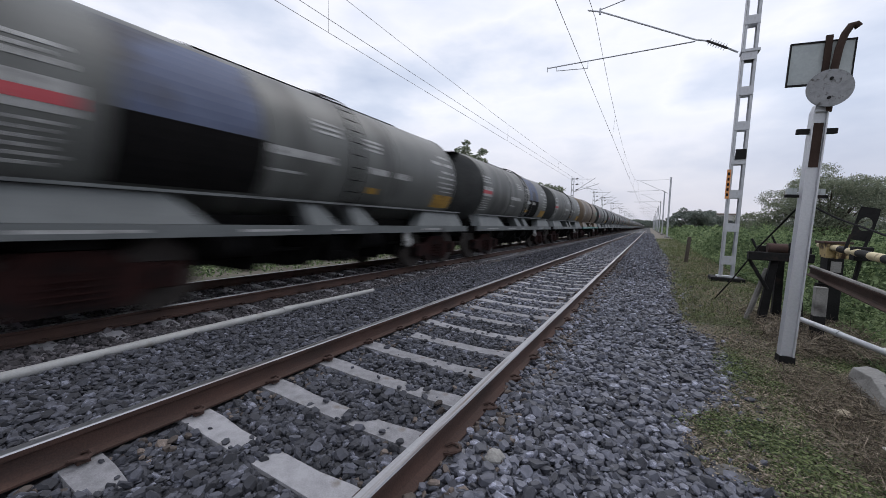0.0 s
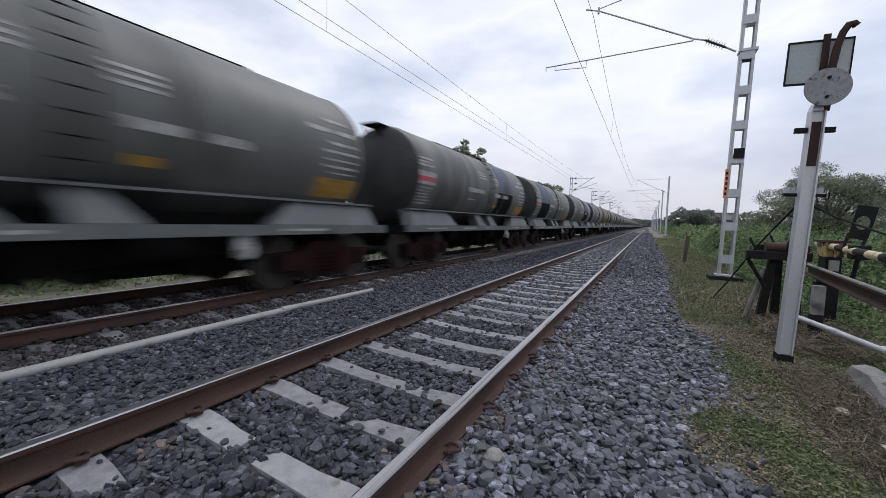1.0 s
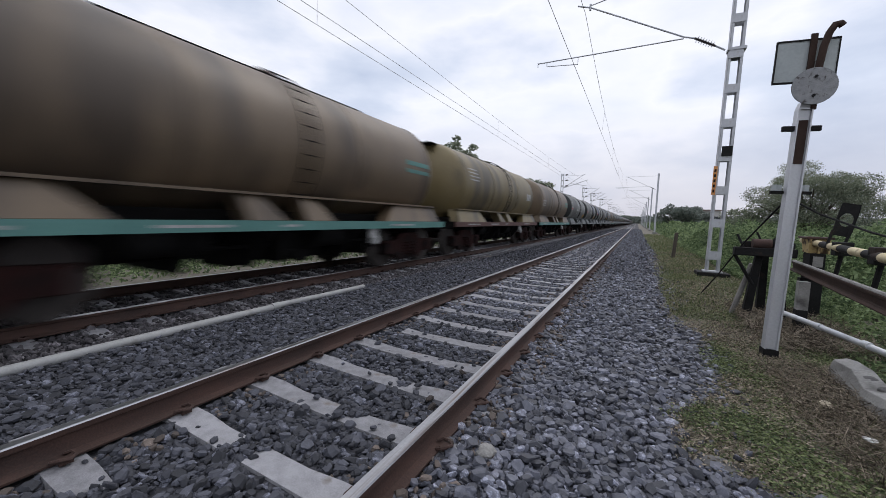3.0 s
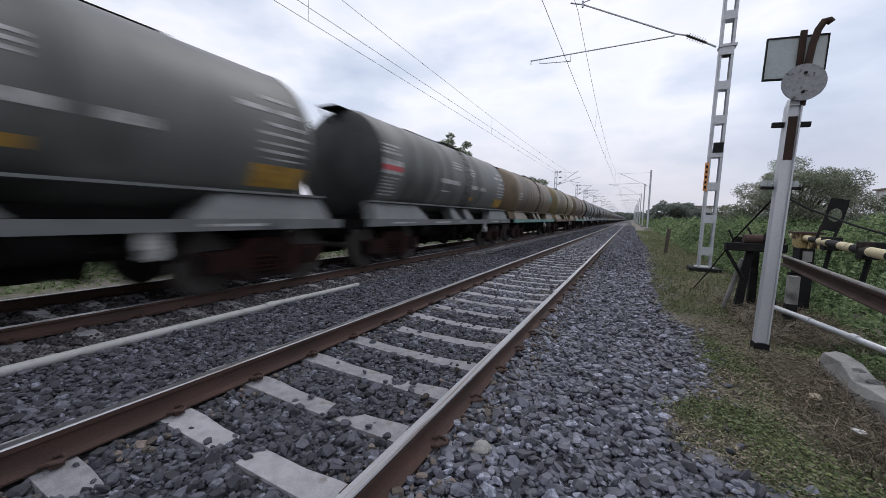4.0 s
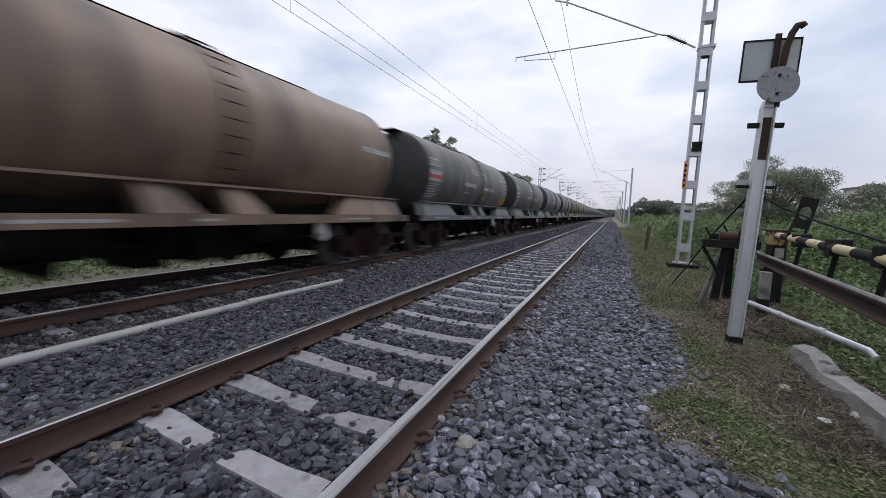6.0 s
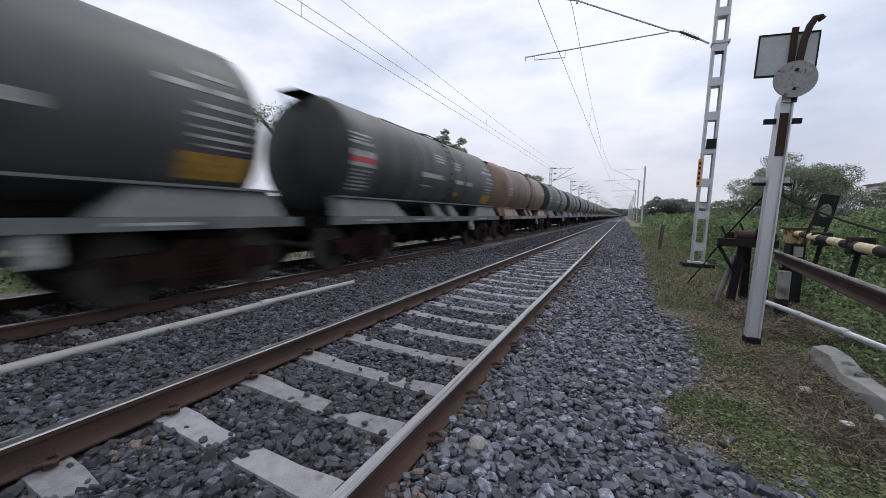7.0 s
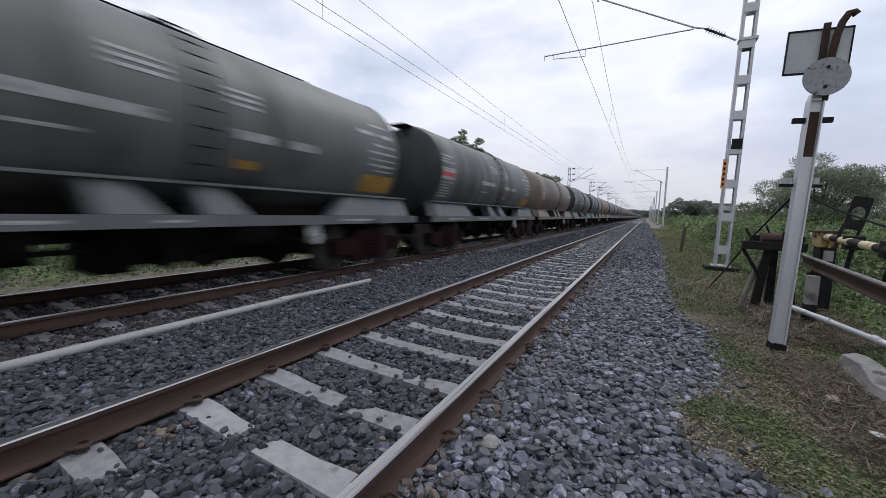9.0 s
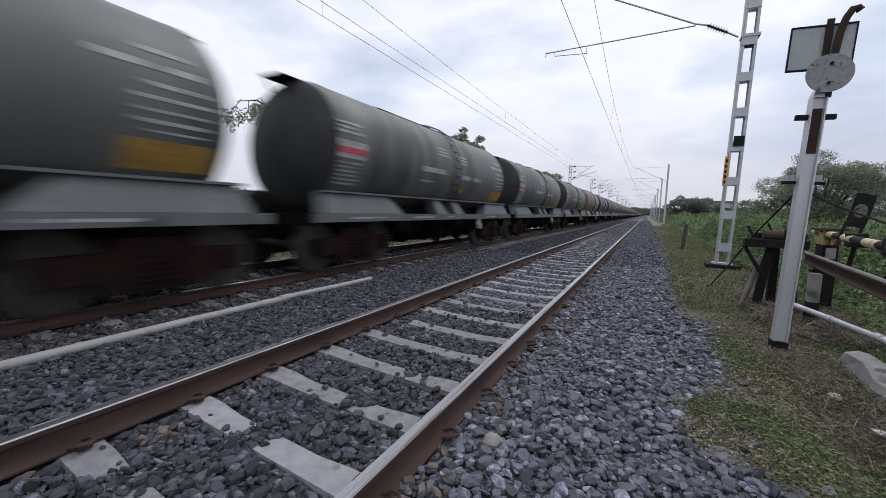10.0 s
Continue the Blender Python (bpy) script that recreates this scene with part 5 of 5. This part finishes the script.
def weeds(name, label, seed, n, xr, yr, height, size, mat, low=0.0, power=1.0):
    """A rough stand of weeds: many small leaves, higher where the noise is."""
    rng = np.random.RandomState(seed)
    x, y = rng.uniform(*xr, n), yr[0] + (yr[1] - yr[0]) * rng.uniform(0, 1, n) ** power
    g = np.array([ground_z(a) for a in x])
    top = np.array([height * (0.72 + 0.55 * noise.noise((a * 0.55, b * 0.4, seed)) + 0.3 * noise.noise((a * 1.9, b * 1.9, seed))) for a, b in zip(x, y)])
    edge = np.clip((x - xr[0]) / 0.9, 0.15, 1) * np.clip((y - yr[0]) / 1.2, 0.25, 1)
    z = g + low + np.maximum(top * edge, 0.05) * rng.uniform(0, 1, n) ** 0.55
    V, F = leaf_quads(np.stack([x, y, z], 1), size, rng)
    tagged(raw_mesh(name, V, F, mat), label, "weeds", kind="stuff")


weeds("weeds", "dense waist-high green weeds beside the line", 31, 150000, (4.15, 9.5), (7.5, 26), 1.45, 0.040, LEAF, power=1.2)
weeds("weeds", "dense waist-high green weeds beside the line", 32, 70000, (4.4, 22), (20, 75), 1.5, 0.10, LEAF, power=1.5)
weeds("weeds", "weeds along the line into the distance", 36, 40000, (4.6, 12), (60, 330), 1.7, 0.22, LEAF, power=1.6)
weeds("weeds", "low green creepers behind the fence", 33, 42000, (3.85, 8.5), (2.2, 8.5), 0.55, 0.028, LEAF)
weeds("weeds", "dense weeds beyond the far track", 34, 60000, (-16, -8.3), (-8, 34), 0.85, 0.06, LEAF)
weeds("weeds", "green field beyond the far track", 35, 50000, (-60, -14), (-20, 90), 0.7, 0.16, LEAF)


def grass(seed, n, xr, yr, h, dense):
    """Short blades on the verge, thick in patches."""
    rng = np.random.RandomState(seed)
    x, y = rng.uniform(*xr, n), rng.uniform(*yr, n)
    keep = np.array([noise.noise((a * 1.1, b * 0.8, 2.0)) + 0.4 * noise.noise((a * 4, b * 4, 1.0)) > rng.uniform(-0.75, 0.75) - dense for a, b in zip(x, y)]) & (x > ballast_edge(y))
    x, y = x[keep], y[keep]
    n = len(x)
    z = np.array([ground_z(a) for a in x]) - 0.01
    q = rng.uniform(0, 2 * math.pi, n)
    hh = h * rng.lognormal(0, 0.4, n)
    w = 0.004 + 0.003 * rng.uniform(0, 1, n)
    lean = rng.uniform(0.2, 1.3, n) * hh
    c, s = np.cos(q), np.sin(q)
    base = np.stack([x, y, z], 1)
    side = np.stack([-s, c, 0 * s], 1) * w[:, None]
    mid = base + np.stack([c * lean * 0.35, s * lean * 0.35, hh * 0.6], 1)
    tip = base + np.stack([c * lean, s * lean, hh], 1)
    V = np.stack([base - side, base + side, mid + side * 0.7, tip, mid - side * 0.7], 1).reshape(-1, 3)
    k = np.arange(n)[:, None] * 5
    F = np.concatenate([k + np.array([[0, 1, 2]]), k + np.array([[0, 2, 4]]), k + np.array([[4, 2, 3]])])
    tagged(raw_mesh("grass", V, F, GRASS), "short dry and green grass on the verge", "grass", kind="stuff")


def green_here(a, b):
    """How far the creeping weeds have taken the verge."""
    g = noise.noise((a * 0.9, b * 0.7, 6.0)) + 0.5 * noise.noise((a * 3.5, b * 3.5, 2.0))
    for x, y, rx, ry, k in ((2.48, 3.12, 0.28, 0.18, 0.65), (2.78, 2.85, 0.16, 0.22, 0.55), (2.95, 2.35, 0.4, 0.3, 0.25), (3.05, 3.95, 0.25, 0.25, 0.35), (3.75, 5.0, 0.4, 0.5, 0.6), (2.72, 4.75, 0.12, 0.5, 0.4)):
        g += k * math.exp(-((a - x) / rx) ** 2 - ((b - y) / ry) ** 2)
    if 1.0 < b < 8.0:
        g -= 0.06
    return g


def litter(name, label, seed, n, xr, yr, size, mat, cut, flip=1, slim=0.45, rise=0.035, level=0.45):
    """Small leaves or straws close to the ground, in patches."""
    rng = np.random.RandomState(seed)
    x, y = rng.uniform(*xr, n), rng.uniform(*yr, n)
    keep = np.array([flip * green_here(a, b) > cut + 0.2 * q for a, b, q in zip(x, y, rng.uniform(-1, 1, n))]) & (x > ballast_edge(y) - 0.06 + 0.08 * rng.normal(size=n))
    x, y = x[keep], y[keep]
    z = np.array([ground_z(a) for a in x]) + rng.uniform(0.0, rise, len(x))
    V, F = leaf_quads(np.stack([x, y, z], 1), size, rng, slim=slim)
    c = V.reshape(-1, 4, 3)
    c[:, :, 2] = z[:, None] + (c[:, :, 2] - z[:, None]) * level
    tagged(raw_mesh(name, c.reshape(-1, 3), F, mat), label, "ground cover", kind="stuff")


CREEPER = material("small_green_creeper", (0.040, 0.058, 0.024), (0.165, 0.195, 0.085), 2, 20, 0.8, bump=0, island=0.8, spec=0.2)
DRY = material("dry_litter", (0.07, 0.058, 0.044), (0.31, 0.262, 0.20), 2, 20, 0.9, bump=0, island=0.8, spec=0.1)
STRAW = material("bleached_straw", (0.10, 0.082, 0.058), (0.42, 0.36, 0.26), 2, 20, 0.9, bump=0, island=0.8, spec=0.1)
GREENS, DRIES = "small green creeping weeds in patches on the verge", "dry leaves and straw on the verge"
litter("creeping_weeds", GREENS, 51, 130000, (2.15, 4.2), (1.2, 8.0), 0.0125, CREEPER, 0.30, rise=0.05)
litter("creeping_weeds", GREENS, 57, 60000, (2.15, 3.6), (1.5, 4.6), 0.009, CREEPER, 0.08, rise=0.03)
litter("creeping_weeds", GREENS, 62, 30000, (2.4, 4.2), (1.5, 8.0), 0.010, CREEPER, -0.25, rise=0.03)
litter("creeping_weeds", GREENS, 52, 90000, (2.4, 4.8), (7.0, 30.0), 0.018, CREEPER, -0.4)
litter("dry_litter", DRIES, 53, 120000, (2.2, 4.6), (1.2, 8.0), 0.012, DRY, -0.55, -1)
litter("dry_litter", DRIES, 58, 26000, (2.2, 4.6), (1.2, 8.0), 0.045, STRAW, -0.45, -1, slim=0.035, rise=0.03, level=0.5)
litter("dry_litter", DRIES, 59, 5000, (3.0, 3.52), (2.6, 4.5), 0.06, DRY, -0.6, -1, slim=0.03, rise=0.09, level=1.0)
litter("dry_litter", DRIES, 60, 6000, (3.2, 4.2), (5.0, 7.2), 0.09, DRY, -0.9, -1, slim=0.03, rise=0.16, level=1.0)
litter("dry_litter", DRIES, 54, 60000, (2.3, 4.6), (8.0, 20.0), 0.02, DRY, -0.2, -1)
litter("dry_litter", DRIES, 61, 14000, (2.3, 4.6), (8.0, 18.0), 0.06, STRAW, -0.3, -1, slim=0.05)
litter("dry_litter", DRIES, 55, 50000, (2.25, 5.5), (-7.0, 1.2), 0.02, DRY, -0.3, -1)
litter("creeping_weeds", GREENS, 56, 50000, (2.25, 5.5), (-7.0, 1.2), 0.02, CREEPER, 0.1)
grass(41, 50000, (2.4, 4.3), (1.2, 7.0), 0.024, -0.2)
grass(42, 60000, (2.35, 4.6), (6.5, 18.0), 0.045, 0.15)
grass(43, 30000, (2.5, 5.0), (17, 50), 0.09, 0.1)


# ---- far houses ----
def house(x, y, w, d, h, seed, label):
    g = thing("house", label, "house", "far houses", x, y, -0.2)
    part("wall", Shape().box(-w / 2, w / 2, -d / 2, d / 2, 0, h), WALLPAINT, g)
    part("roof", Shape().box(-w / 2 - 0.3, w / 2 + 0.3, -d / 2 - 0.3, d / 2 + 0.3, h, h + 0.25), ROOF, g)
    for i in range(3):
        wx = -w / 2 + w * (i + 0.5) / 3
        win = part("window", Shape().box(wx - 0.5, wx + 0.5, -d / 2 - 0.03, -d / 2 + 0.1, h * 0.45, h * 0.75), PANE, g)
        part("sill", Shape().box(wx - 0.6, wx + 0.6, -d / 2 - 0.12, -d / 2, h * 0.42, h * 0.45), WALLPAINT, win)


house(14.4, 92, 3.2, 6, 4.2, 1, "pale flat-roofed house among trees")
house(44, 88, 9, 8, 7.4, 2, "pale flat-roofed house behind scrub")


# ---- motion ----
def motions():
    for ob, y in WAGONS:
        walk(ob, [(t, pose(LEFT_X, y + SPEED * t, LEFT_Z)) for t in (0, 1, 2, 3, 4, 5, 6, 7, 8, 9, 10)])
        if y > 60 or y < -230:
            continue
        for bogie in ob.children:
            for wheel in bogie.children:
                if wheel.name.startswith("wheelset"):
                    a, b, c = wheel.location
                    walk(wheel, [(i / 30, pose(a, b, c, -math.degrees(SPEED / 0.5 * i / 30))) for i in range(301)])


motions()
